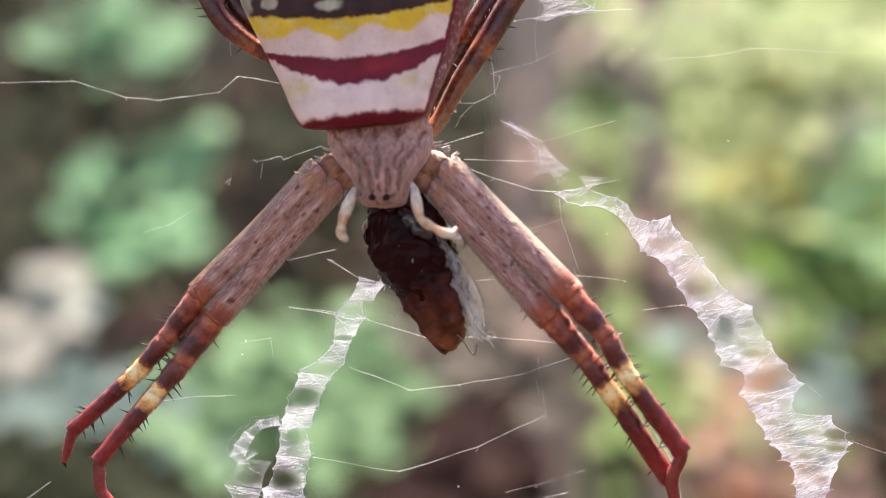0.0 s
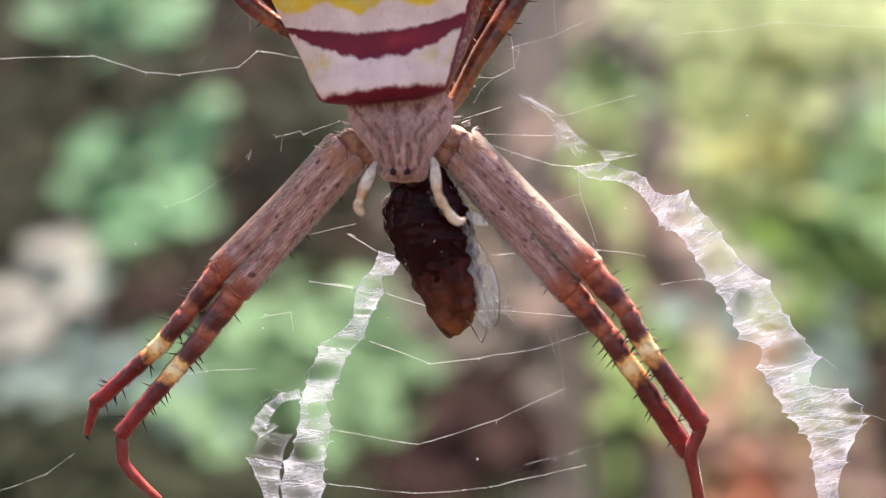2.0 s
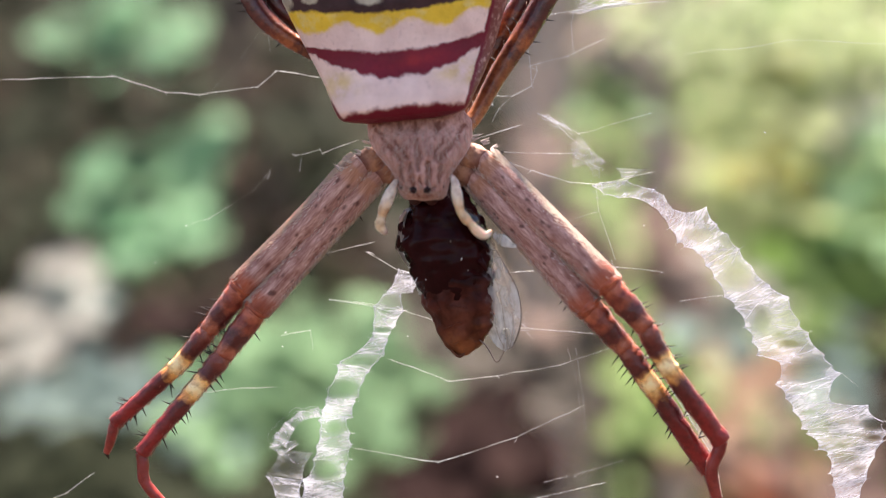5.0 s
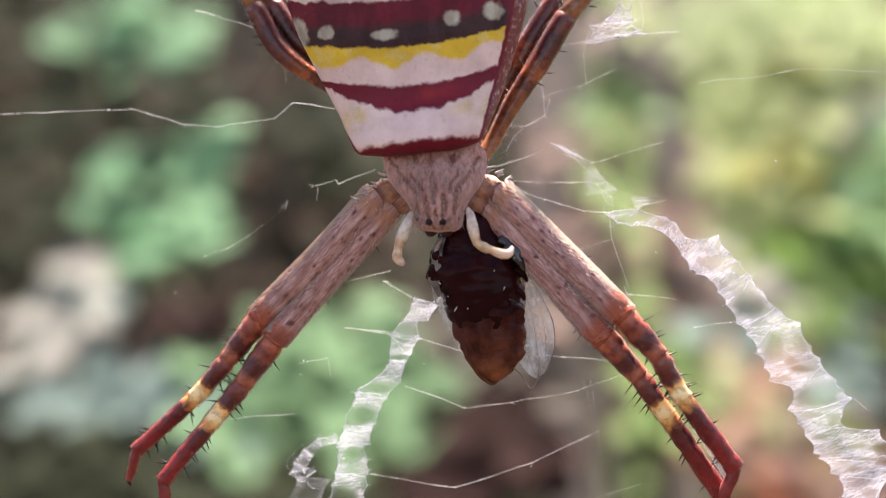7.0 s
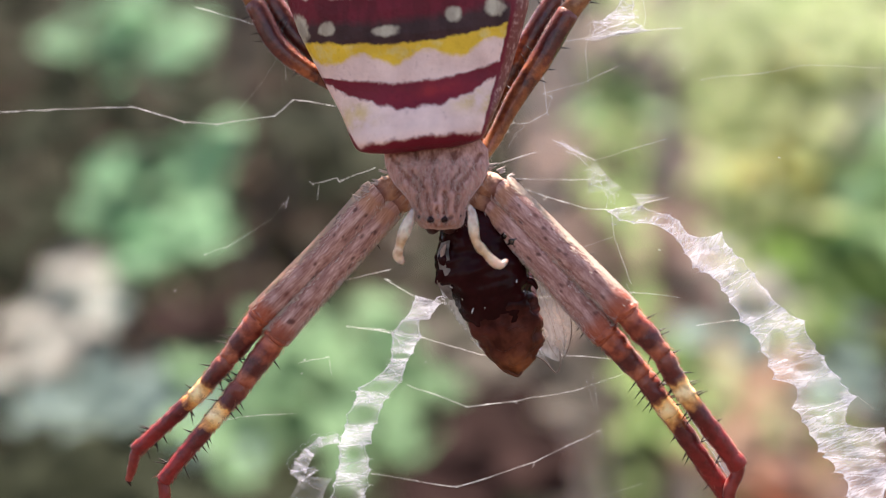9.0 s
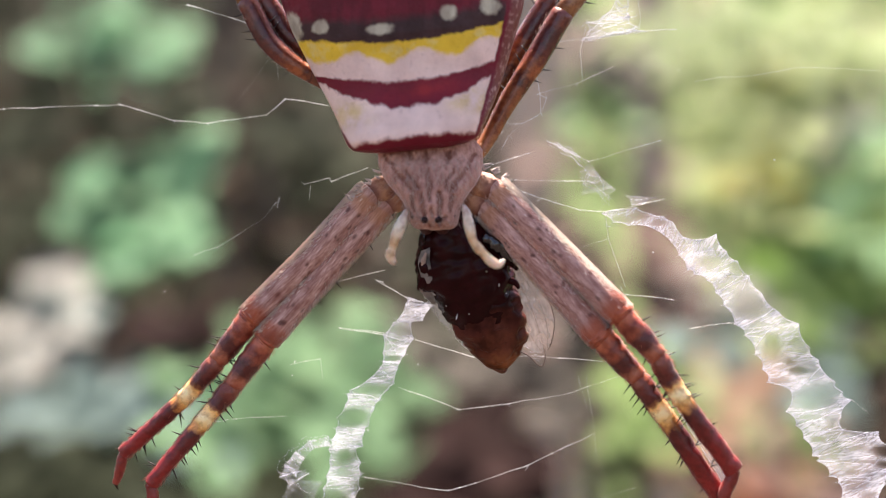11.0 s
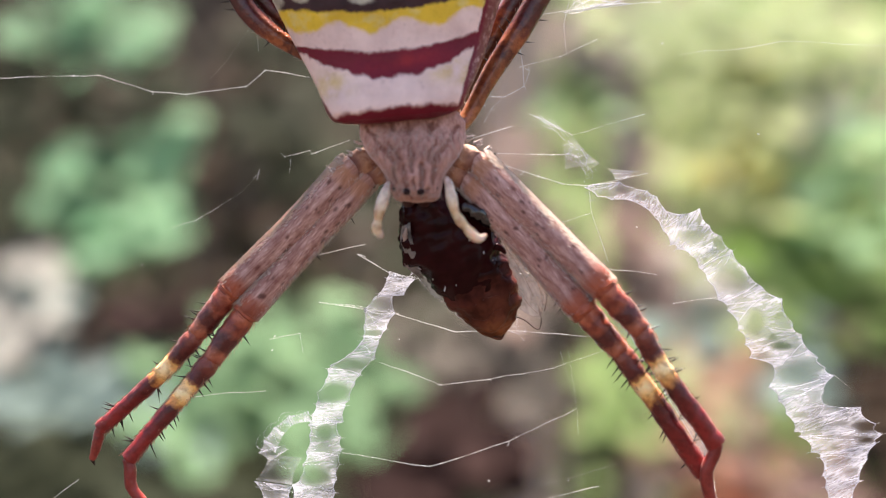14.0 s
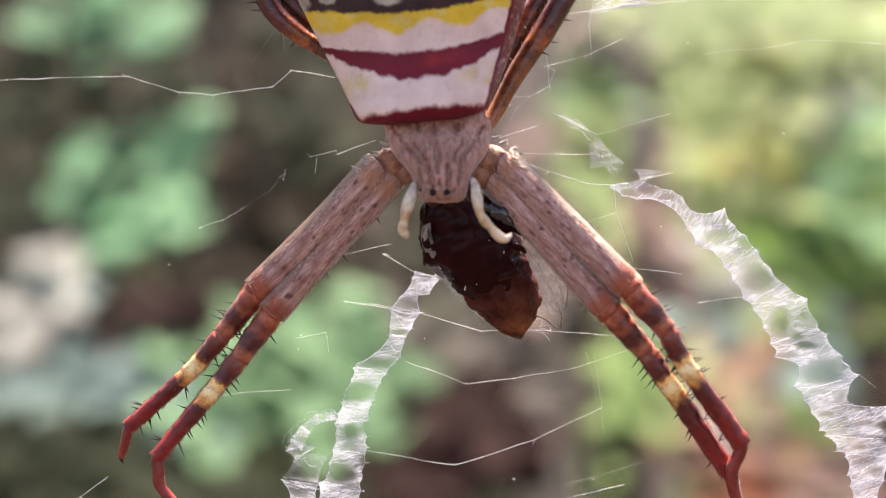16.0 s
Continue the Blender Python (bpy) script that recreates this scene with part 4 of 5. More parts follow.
thread([(665, 660), (708, 676), (775, 700), (860, 690), (975, 670)], 0.95)
thread([(975, 670), (1060, 640)], 0.6)
thread([(600, 820), (755, 846), (895, 800), (1015, 742)], 1.0)
thread([(1015, 742), (1018, 790)], 0.5)
thread([(1000, 640), (1015, 742)], 0.4)
thread([(320, 725), (370, 718), (465, 712)], 0.8)
thread([(470, 620), (525, 610), (530, 645)], 0.7)
thread([(1552, 783), (1650, 815), (1760, 850)], 0.9)
thread([(585, 917), (755, 934), (875, 922), (1055, 879)], 0.95)
thread([(-170, 1010), (-60, 962), (-15, 944), (85, 907), (135, 869)], 0.7)
thread([(300, 424), (340, 410), (383, 385)], 0.55)
thread([(440, 335), (452, 328)], 0.7)
thread([(448, 338), (452, 320)], 0.8)
thread([(383, 385), (420, 362), (447, 332)], 0.14, faint=True)
thread([(440, 62), (392, 130), (335, 190)], 0.13, faint=True)
thread([(920, 322), (945, 331), (990, 345)], 1.0)
thread([(490, 292), (497, 298), (541, 287), (545, 293), (575, 281)], 0.8)
thread([(1062, 482), (1070, 500), (1068, 497)], 0.8)
thread([(625, 470), (640, 474)], 0.9)
thread([(916, 136), (930, 144), (920, 172)], 0.9)
thread([(842, 190), (860, 186), (845, 192)], 0.6)
thread([(960, 505), (985, 506)], 0.5, faint=True)
thread([(1010, 760), (1000, 690), (985, 640)], 0.25, faint=True)
thread([(945, 880), (1000, 866), (1090, 838)], 0.4, faint=True)
thread([(284, -26), (416, 14)], 1.0)
thread([(1000, 18), (990, 60), (995, 118)], 0.7)
thread([(945, 46), (1005, 36), (1060, 26), (1162, 22)], 1.0)
thread([(1090, -60), (1098, 0), (1095, 24)], 0.7)
thread([(445, 60), (450, 110)], 0.5)
thread([(850, 235), (862, 212), (880, 195)], 0.6)
thread([(1470, 680), (1500, 705)], 0.5)


def band(left, right, density, seed, name="silk_band", fibres=5, window=0.5, edged=True):
    """A zigzag silk band: sheets between ladder points with hollow free edges, and strands laid across them."""
    rng = random.Random(seed)
    for i in range(len(left) - 1):
        (lu0, lv0), (lu1, lv1), (ru0, rv0), (ru1, rv1) = left[i], left[i + 1], right[i], right[i + 1]
        dens = density[i] if i < len(density) else density[-1]
        n = 15
        verts, faces, uvs, dv = [], [], [], []
        ht = math.hypot((lu1 + ru1 - lu0 - ru0) / 2, (lv1 + rv1 - lv0 - rv0) / 2)
        wd = math.hypot(ru0 - lu0, rv0 - lv0)
        off = rng.uniform(0, 40)
        hollow, cs, ct = window * rng.uniform(0.5, 1.2), rng.uniform(0.35, 0.65), rng.uniform(0.4, 0.65)

        def spot(s, t):
            pull = 0.075 * 4 * t * (1 - t)
            s2 = 0.5 + (s - 0.5) * (1 - pull * 2)
            u = (lu0 * (1 - t) + lu1 * t) * (1 - s2) + (ru0 * (1 - t) + ru1 * t) * s2
            v = (lv0 * (1 - t) + lv1 * t) * (1 - s2) + (rv0 * (1 - t) + rv1 * t) * s2
            return u, v, WD + 0.12 * noise.noise(Vector((u * 0.03, v * 0.03, seed)))

        for a in range(n):
            for b in range(n):
                s, t = b / (n - 1), a / (n - 1)
                verts.append(at(*spot(s, t)))
                uvs.append((s * max(wd, 20) / 60 + off, t * ht / 60 + off))
                rung = math.exp(-((min(t, 1 - t) / 0.1) ** 2)) + 0.5 * math.exp(-((min(s, 1 - s) / 0.06) ** 2))
                hole = 1 / (1 + math.exp(14 * (math.hypot((s - cs) / 0.42, (t - ct) / 0.34) - 0.85)))
                dv.append(dens * (0.85 + 0.4 * rung) * (1 - hollow * hole))
        for a in range(n - 1):
            for b in range(n - 1):
                k = a * n + b
                faces.append((k, k + 1, k + n + 1, k + n))
        sheet = part(name, (verts, faces, {"dense": dv}, uvs), M_SHEET, web, "crinkled translucent white silk")
        shapes = []
        count = int(fibres * (0.3 + 0.7 * dens))
        for _ in range(count):
            t0, t1 = rng.random(), rng.random() * 0.5
            t1 = min(1, max(0, t0 + rng.uniform(-0.25, 0.25)))
            s0, s1 = rng.choice(((0, 1), (0, rng.uniform(0.4, 1)), (rng.uniform(0, 0.5), 1)))
            bow = rng.uniform(-0.12, 0.12)
            pts = []
            for k in range(9):
                f = k / 8
                u, v, d = spot(s0 + (s1 - s0) * f, min(1, max(0, t0 + (t1 - t0) * f + bow * 4 * f * (1 - f))))
                pts.append(at(u, v, d - 0.02))
            shapes.append(strand(pts, rng.uniform(0.1, 0.3) * UNIT, 3))
        for s in (0, 1) if edged else ():
            pts = [at(*spot(s, k / 8)) for k in range(9)]
            shapes.append(strand(pts, rng.uniform(0.2, 0.4) * UNIT, 4))
        part("silk_fibre", join(shapes), M_FIBRE, sheet, "fine white silk strands", "stuff")


def ribbon(rows, holes, seed, dense=1.0, fibres=6, tooth=0.07):
    """A long zigzag band: rows of left and right edge places from end to end, hollow between the teeth; holes: u, v, half width, half height, depth."""
    rng = random.Random(seed)
    rows = np.array(rows, float)
    n, steps = 25, 9

    def spot(s, t):
        i = min(int(t), len(rows) - 2)
        f = t - i
        lu, lv, ru, rv = rows[i] * (1 - f) + rows[i + 1] * f
        pull = tooth * 4 * f * (1 - f)
        s2 = 0.5 + (s - 0.5) * (1 - 2 * pull)
        u, v = lu * (1 - s2) + ru * s2, lv * (1 - s2) + rv * s2
        return u, v, WD + 0.12 * noise.noise(Vector((u * 0.025, v * 0.025, seed))) + 0.02 * noise.noise(Vector((u * 0.08, v * 0.08, seed)))

    def gap(u, v):
        k = 1.0
        for hu, hv, a, b, deep in holes:
            k *= 1 - min(1.0, deep * 1.15) / (1 + math.exp(min(60, 5.5 * (math.hypot((u - hu) / a, (v - hv) / b) - 1))))
        return k

    verts, faces, uvs, dv = [], [], [], []
    run = 0.0
    last = None
    count = (len(rows) - 1) * steps + 1
    for a in range(count):
        t = a / steps
        left, right = spot(0, t), spot(1, t)
        mid = ((left[0] + right[0]) / 2, (left[1] + right[1]) / 2)
        run += math.dist(mid, last) if last else 0.0
        last = mid
        wide = math.dist(left[:2], right[:2])
        f = t - int(t)
        for b in range(n):
            s = b / (n - 1)
            u, v, d = spot(s, t)
            verts.append(at(u, v, d))
            uvs.append((s * max(wide, 18) / 60 + seed * 3.7, run / 60 + 0.25 * s))
            rung = math.exp(-((min(f, 1 - f) / 0.12) ** 2))
            cord = math.exp(-((min(s, 1 - s) / 0.05) ** 2))
            patch = 0.8 + 0.55 * noise.noise(Vector((u * 0.028, v * 0.028, seed * 1.3)))
            dv.append(dense * max(0.12, patch + 0.12 * rung + 0.4 * cord) * gap(u, v))
    for a in range(count - 1):
        for b in range(n - 1):
            k = a * n + b
            faces.append((k, k + 1, k + n + 1, k + n))
    sheet = part("silk_band", (verts, faces, {"dense": dv}, uvs), M_SHEET, web, "crinkled translucent white silk")
    shapes = []
    for i in range(len(rows) - 1):
        for _ in range(fibres):
            # strands fan out from the teeth
            t0 = i + (rng.choice((0.0, 1.0)) if rng.random() < 0.45 else rng.random())
            t1 = min(len(rows) - 1.001, max(0, t0 + rng.gauss(0, 0.55)))
            s0, s1 = rng.choice(((0, 1), (1, 0), (0, rng.uniform(0.5, 1)), (1, rng.uniform(0, 0.5))))
            bow = rng.gauss(0, 0.16)
            pts = []
            for k in range(9):
                f = k / 8
                u, v, d = spot(s0 + (s1 - s0) * f, min(len(rows) - 1.001, max(0, t0 + (t1 - t0) * f + bow * 4 * f * (1 - f))))
                if gap(u, v) < 0.55:
                    break
                pts.append(at(u, v, d - 0.02))
            if len(pts) > 2:
                shapes.append(strand(pts, rng.uniform(0.1, 0.4) * UNIT, 3))
    for s in (0, 1):
        pts = [at(*spot(s, k / 6)) for k in range((len(rows) - 1) * 6)]
        shapes.append(strand(pts, [UNIT * (0.34 + 0.3 * noise.noise(p * 1400)) for p in pts], 4))
        # stray ends at the teeth
        for i in range(1, len(rows) - 1):
            if rng.random() < 0.4:
                u, v, d = spot(s, i)
                mu, mv, _ = spot(0.5, i)
                k = rng.uniform(4, 9) / (math.hypot(u - mu, v - mv) + 1)
                shapes.append(strand([at(u, v, d), at(u + (u - mu) * k, v + (v - mv) * k - 1, d)], [0.3 * UNIT, 0.12 * UNIT], 3))
    part("silk_fibre", join(shapes), M_FIBRE, sheet, "fine white silk strands", "stuff")


ribbon([(1028, 350, 1042, 345), (1050, 366, 1090, 340), (1075, 372, 1112, 350), (1105, 372, 1138, 356), (1135, 386, 1156, 366), (1152, 402, 1172, 392), (1166, 425, 1200, 398), (1180, 452, 1232, 387),
        (1192, 459, 1250, 418), (1216, 470, 1270, 436), (1230, 492, 1290, 462), (1245, 514, 1312, 492), (1264, 548, 1343, 526), (1282, 568, 1378, 547), (1300, 602, 1398, 590), (1312, 628, 1412, 610),
        (1320, 651, 1442, 650), (1362, 664, 1455, 668), (1354, 703, 1471, 682), (1372, 728, 1452, 712), (1385, 750, 1455, 735), (1400, 782, 1518, 738), (1408, 790, 1545, 768), (1430, 818, 1557, 786),
        (1446, 828, 1545, 802), (1450, 860, 1530, 830), (1455, 880, 1515, 870), (1460, 910, 1504, 898), (1466, 945, 1502, 930), (1470, 975, 1500, 960)],
       [(1287, 512, 28, 24, 0.85), (1215, 437, 26, 11, 0.55), (1268, 446, 14, 12, 0.6), (1330, 588, 18, 26, 0.75), (1378, 630, 18, 8, 0.95), (1386, 580, 18, 24, 0.4), (1400, 681, 34, 19, 1.0), (1434, 662, 28, 14, 0.7),
        (1532, 772, 26, 11, 1.0), (1528, 796, 16, 6, 0.95), (1440, 720, 14, 14, 0.5), (1400, 712, 22, 5, 0.6), (1412, 752, 14, 6, 0.6), (1478, 768, 24, 5, 0.5), (1500, 792, 22, 4, 0.5), (1480, 830, 22, 8, 0.35), (1100, 352, 20, 6, 0.5), (1345, 648, 22, 5, 0.6), (1062, 361, 15, 6, 0.65), (1092, 357, 16, 6, 0.65), (1128, 368, 12, 7, 0.5), (1245, 480, 12, 7, 0.4), (1305, 548, 20, 5, 0.5), (1360, 615, 12, 5, 0.5), (1470, 810, 14, 5, 0.5), (1500, 850, 14, 8, 0.5)],
       1, 1.12, 8)
ribbon([(682, 500, 702, 506), (678, 512, 728, 514), (664, 540, 708, 542), (656, 546, 688, 543), (638, 567, 693, 574), (637, 600, 677, 603), (637, 615, 668, 616), (634, 624, 664, 627), (610, 648, 658, 655),
        (577, 667, 648, 664), (573, 673, 632, 684), (570, 692, 622, 700), (555, 715, 613, 730), (553, 735, 606, 738), (545, 755, 602, 767), (540, 772, 590, 769), (542, 790, 598, 795), (536, 820, 600, 815),
        (530, 842, 596, 842), (526, 865, 591, 868), (512, 878, 588, 892), (507, 918, 590, 920), (505, 978, 580, 972)],
       [(668, 557, 16, 10, 0.6), (655, 609, 20, 5, 0.75), (618, 664, 36, 10, 0.8), (586, 714, 30, 19, 0.9), (570, 784, 15, 13, 0.85), (592, 780, 8, 9, 1.0), (552, 862, 25, 18, 1.0), (597, 850, 9, 26, 0.7), (566, 815, 13, 7, 0.5), (545, 935, 20, 12, 0.6)],
       7, 1.06, 7)
# loose patches at the frayed ends
band([(1070, 318), (1082, 336)], [(1128, 322), (1100, 334)], [0.55], 16, fibres=3, window=0.4, edged=False)
band([(1028, 358), (1034, 376)], [(1046, 362), (1060, 373)], [0.3], 17, fibres=3, window=0.3, edged=False)
band([(990, 285), (992, 318)], [(1006, 258), (1050, 305)], [0.3], 5, fibres=2, edged=False)
band([(992, 300), (1030, 322)], [(1012, 268), (1054, 308)], [0.25], 6, fibres=2, edged=False)
band([(1072, 552), (1128, 642), (1172, 716), (1246, 836)], [(1079, 548), (1136, 637), (1181, 711), (1256, 830)], [0.5, 0.6, 0.5], 14, fibres=1, window=0.1)
band([(445, 872), (462, 905), (480, 948)], [(512, 880), (508, 912), (506, 948)], [0.95, 0.85], 8, fibres=2)
band([(470, 825), (447, 870)], [(530, 830), (512, 878)], [0.4], 13, fibres=1, window=0.8, edged=False)
band([(540, 748), (505, 756), (478, 778), (460, 800)], [(545, 766), (512, 772), (496, 790), (482, 822)], [1.1, 1.0, 0.8], 9, fibres=3, window=0.7, edged=False)
band([(462, 798), (452, 822), (470, 838)], [(486, 812), (500, 808), (505, 815)], [0.9, 0.7], 15, fibres=2, window=0.8, edged=False)


def wisp(path, count, spread, seed, thick=(0.2, 0.45)):
    """A loose tangle of fine silk about a line of drawing places."""
    rng = random.Random(seed)
    rows = spline(path, 8)
    shapes = []
    for _ in range(count):
        n = rng.randrange(7, max(8, len(rows)))
        i = rng.randrange(0, max(1, len(rows) - n))
        ou, ov = rng.gauss(0, spread), rng.gauss(0, spread)
        ph, am = rng.uniform(0, 6.28), rng.uniform(0.2, 0.9) * spread
        pts = []
        for k, (u, v) in enumerate(rows[i : i + n]):
            pts.append(at(u + ou + am * math.sin(ph + k * 0.8), v + ov + am * math.cos(ph * 1.3 + k * 0.7), WD + rng.uniform(-0.05, 0.05)))
        shapes.append(strand(pts, rng.uniform(*thick) * UNIT, 3))
    part("silk_wisp", join(shapes), M_FIBRE, web, "loose wisp of fine white silk", "stuff")


wisp([(545, 752), (510, 754), (490, 770), (478, 790)], 3, 5, 61, (0.12, 0.28))
wisp([(470, 770), (455, 800), (470, 830), (500, 840)], 3, 9, 62, (0.08, 0.2))
wisp([(990, 270), (1015, 285), (1040, 310), (1030, 325)], 5, 9, 63, (0.08, 0.2))
wisp([(935, 222), (970, 240), (1000, 262)], 9, 3, 66, (0.15, 0.35))
wisp([(870, 585), (905, 600), (935, 620)], 5, 8, 67, (0.1, 0.22))
wisp([(1005, 30), (1050, 15), (1095, 10)], 14, 8, 68, (0.15, 0.4))
wisp([(450, 880), (500, 885), (540, 890)], 3, 6, 69, (0.15, 0.4))
wisp([(720, 512), (742, 500), (756, 478)], 7, 4, 70, (0.15, 0.3))
ribbon([(1050, -110, 1082, -110), (1054, -60, 1080, -55), (1052, -25, 1077, -20), (1030, -2, 1079, 0), (1002, 10, 1090, 17), (988, 42, 1112, 25)],
       [(1042, 20, 16, 8, 0.7), (1075, 12, 9, 9, 0.6), (1066, -40, 8, 14, 0.8), (1066, -85, 8, 14, 0.7)], 11, 0.5, 14, 0.12)


def dust():
    """Specks of silk and dust caught between the threads."""
    rng = random.Random(21)
    shapes = []
    for u, v in ((45, 513), (300, 424), (475, 640), (480, 615), (1335, 255), (1410, 345), (245, 490), (395, 560), (1150, 130), (1165, 95), (850, 205), (1120, 420), (1000, 870), (860, 870), (700, 620), (430, 560)):
        c = at(u, v, WD + rng.uniform(-1, 1))
        e = Vector((rng.uniform(-1, 1), rng.uniform(-0.3, 0.3), rng.uniform(-1, 1))) * 2 * UNIT
        v2, f, *_ = tube([c - e, c, c + e], [0.5 * UNIT, 1.0 * UNIT, 0.5 * UNIT], 6, 2, 0.3)
        shapes.append((v2, f))
    part("dust", join(shapes), M_THREAD, web, "pale specks caught on the silk", "stuff")


dust()

# ---- ground and plants behind ----
M_SOIL = plain_material("soil", (0.038, 0.031, 0.026), 0.95, 0.45, 25)
M_STEM = plain_material("stem_bark", (0.1, 0.07, 0.052), 0.85, 0.6, 60)
M_TWIG = plain_material("green_twig", (0.17, 0.19, 0.1), 0.7, 0.6, 160)
M_GREY_BARK = plain_material("grey_bark", (0.45, 0.35, 0.285), 0.9, 0.75, 40)
M_TRUNK = plain_material("trunk_bark", (0.42, 0.3, 0.26), 0.9, 0.75, 40)
M_LEAF = leaf_material("leaf_green", (0.085, 0.175, 0.085), (0.15, 0.27, 0.14), 0.5)
M_LEAF_SOFT = leaf_material("leaf_soft_green", (0.125, 0.28, 0.155), (0.2, 0.38, 0.22), 0.5)
M_LEAF_COOL = leaf_material("leaf_grey_green", (0.125, 0.185, 0.17), (0.2, 0.275, 0.26), 0.5)
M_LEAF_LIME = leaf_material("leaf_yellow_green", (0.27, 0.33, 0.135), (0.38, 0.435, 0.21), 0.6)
M_LEAF_GOLD = leaf_material("leaf_golden", (0.34, 0.31, 0.07), (0.44, 0.4, 0.12), 0.6)
M_LEAF_FRESH = leaf_material("leaf_fresh_green", (0.17, 0.26, 0.085), (0.25, 0.36, 0.14), 0.6)
M_LEAF_PALE = leaf_material("leaf_pale", (0.23, 0.225, 0.205), (0.315, 0.31, 0.285), 0.45)
# dry brown, darkened well below its own tone to carry the shade
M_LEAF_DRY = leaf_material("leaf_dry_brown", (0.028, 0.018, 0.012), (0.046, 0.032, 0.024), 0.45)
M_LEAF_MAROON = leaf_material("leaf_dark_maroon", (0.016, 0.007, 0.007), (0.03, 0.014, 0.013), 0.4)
M_LEAF_DARK = leaf_material("leaf_painted_shade_green", (0.018, 0.022, 0.013), (0.034, 0.04, 0.024), 0.45)
# sunlight painted in as a paler leaf green
M_LEAF_BRIGHT = leaf_material("leaf_painted_sunlit", (0.33, 0.4, 0.2), (0.45, 0.52, 0.3), 0.6)
M_LEAF_TAN = leaf_material("leaf_withered_tan", (0.15, 0.09, 0.078), (0.21, 0.135, 0.118), 0.5)
M_LEAF_DEEP = leaf_material("leaf_deep_green", (0.085, 0.16, 0.035), (0.14, 0.23, 0.065), 0.6)
M_LEAF_MINT = leaf_material("leaf_mint", (0.22, 0.38, 0.19), (0.31, 0.49, 0.27), 0.6)
M_LEAF_PEACH = leaf_material("leaf_withered_peach", (0.33, 0.2, 0.135), (0.42, 0.28, 0.2), 0.55)
M_LEAF_GREY = leaf_material("leaf_dull_grey", (0.06, 0.05, 0.043), (0.1, 0.084, 0.073), 0.45)
M_PETAL = leaf_material("petal_orange", (0.42, 0.14, 0.08), (0.52, 0.24, 0.15), 0.55)
# these leaf colours carry deep shade, so their gloss is cut as well
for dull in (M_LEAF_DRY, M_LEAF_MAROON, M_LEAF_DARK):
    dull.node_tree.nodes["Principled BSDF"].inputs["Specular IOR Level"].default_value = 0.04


def bank(x, y):
    """Height of the soil: level, then rising in a bank behind the shrubs."""
    t = min(1.0, max(0.0, (y - 0.72) / 2.3))
    return 2.0 * t + 0.03 * noise.noise(Vector((x * 3, y * 3, 0))) + 0.012 * noise.noise(Vector((x * 14, y * 14, 5))) - 0.02


def ground():
    ys = [-300, -80, -20, -5, -1.5, -0.5, 0.2] + list(np.arange(0.6, 3.25, 0.05)) + [3.6, 5, 8, 25, 90, 300]
    xs = [-300, -80, -20, -6, -3] + list(np.arange(-1.8, 1.85, 0.06)) + [3, 6, 20, 80, 300]
    n = len(xs)
    verts = [(x, y, bank(x, y)) for y in ys for x in xs]
    faces = [(i * n + k, i * n + k + 1, (i + 1) * n + k + 1, (i + 1) * n + k) for i in range(len(ys) - 1) for k in range(n - 1)]
    ob = new("ground", add_mesh("ground", verts, faces, M_SOIL))
    tagged(ob, "brown garden soil rising in a bank behind the shrubs", "ground", kind="structure")


ground()


def leaf_mesh(name, mat, wide=0.55, fold=0.18, droop=0.25, n=9, across=(-1, -0.5, 0, 0.5, 1)):
    """A pointed leaf of unit length along +y from its stalk, folded at the midrib."""
    verts, faces = [], []
    m = len(across)
    for i in range(n):
        t = i / (n - 1)
        w = wide * 0.5 * math.sin(math.pi * min(1, t * 1.02) ** 0.8) + 0.004
        z = -droop * t * t
        for s in across:
            verts.append((s * w, t, z + fold * abs(s) * w + 0.012 * math.sin(7 * t + 3 * s)))
    for i in range(n - 1):
        for k in range(m - 1):
            a = i * m + k
            faces.append((a, a + 1, a + m + 1, a + m))
    return add_mesh(name, verts, faces, mat)


ALL_LEAVES = (M_LEAF, M_LEAF_SOFT, M_LEAF_COOL, M_LEAF_LIME, M_LEAF_GOLD, M_LEAF_FRESH, M_LEAF_PALE, M_LEAF_DRY, M_LEAF_MAROON, M_LEAF_DARK, M_LEAF_BRIGHT, M_LEAF_TAN, M_LEAF_GREY, M_LEAF_DEEP, M_LEAF_MINT, M_LEAF_PEACH)
LEAVES = {m.name: leaf_mesh("leaf", m, 0.75, 0.12, 0.18, 7) for m in ALL_LEAVES}
PETAL = leaf_mesh("petal", M_PETAL, 0.75, 0.05, 0.3, 7)


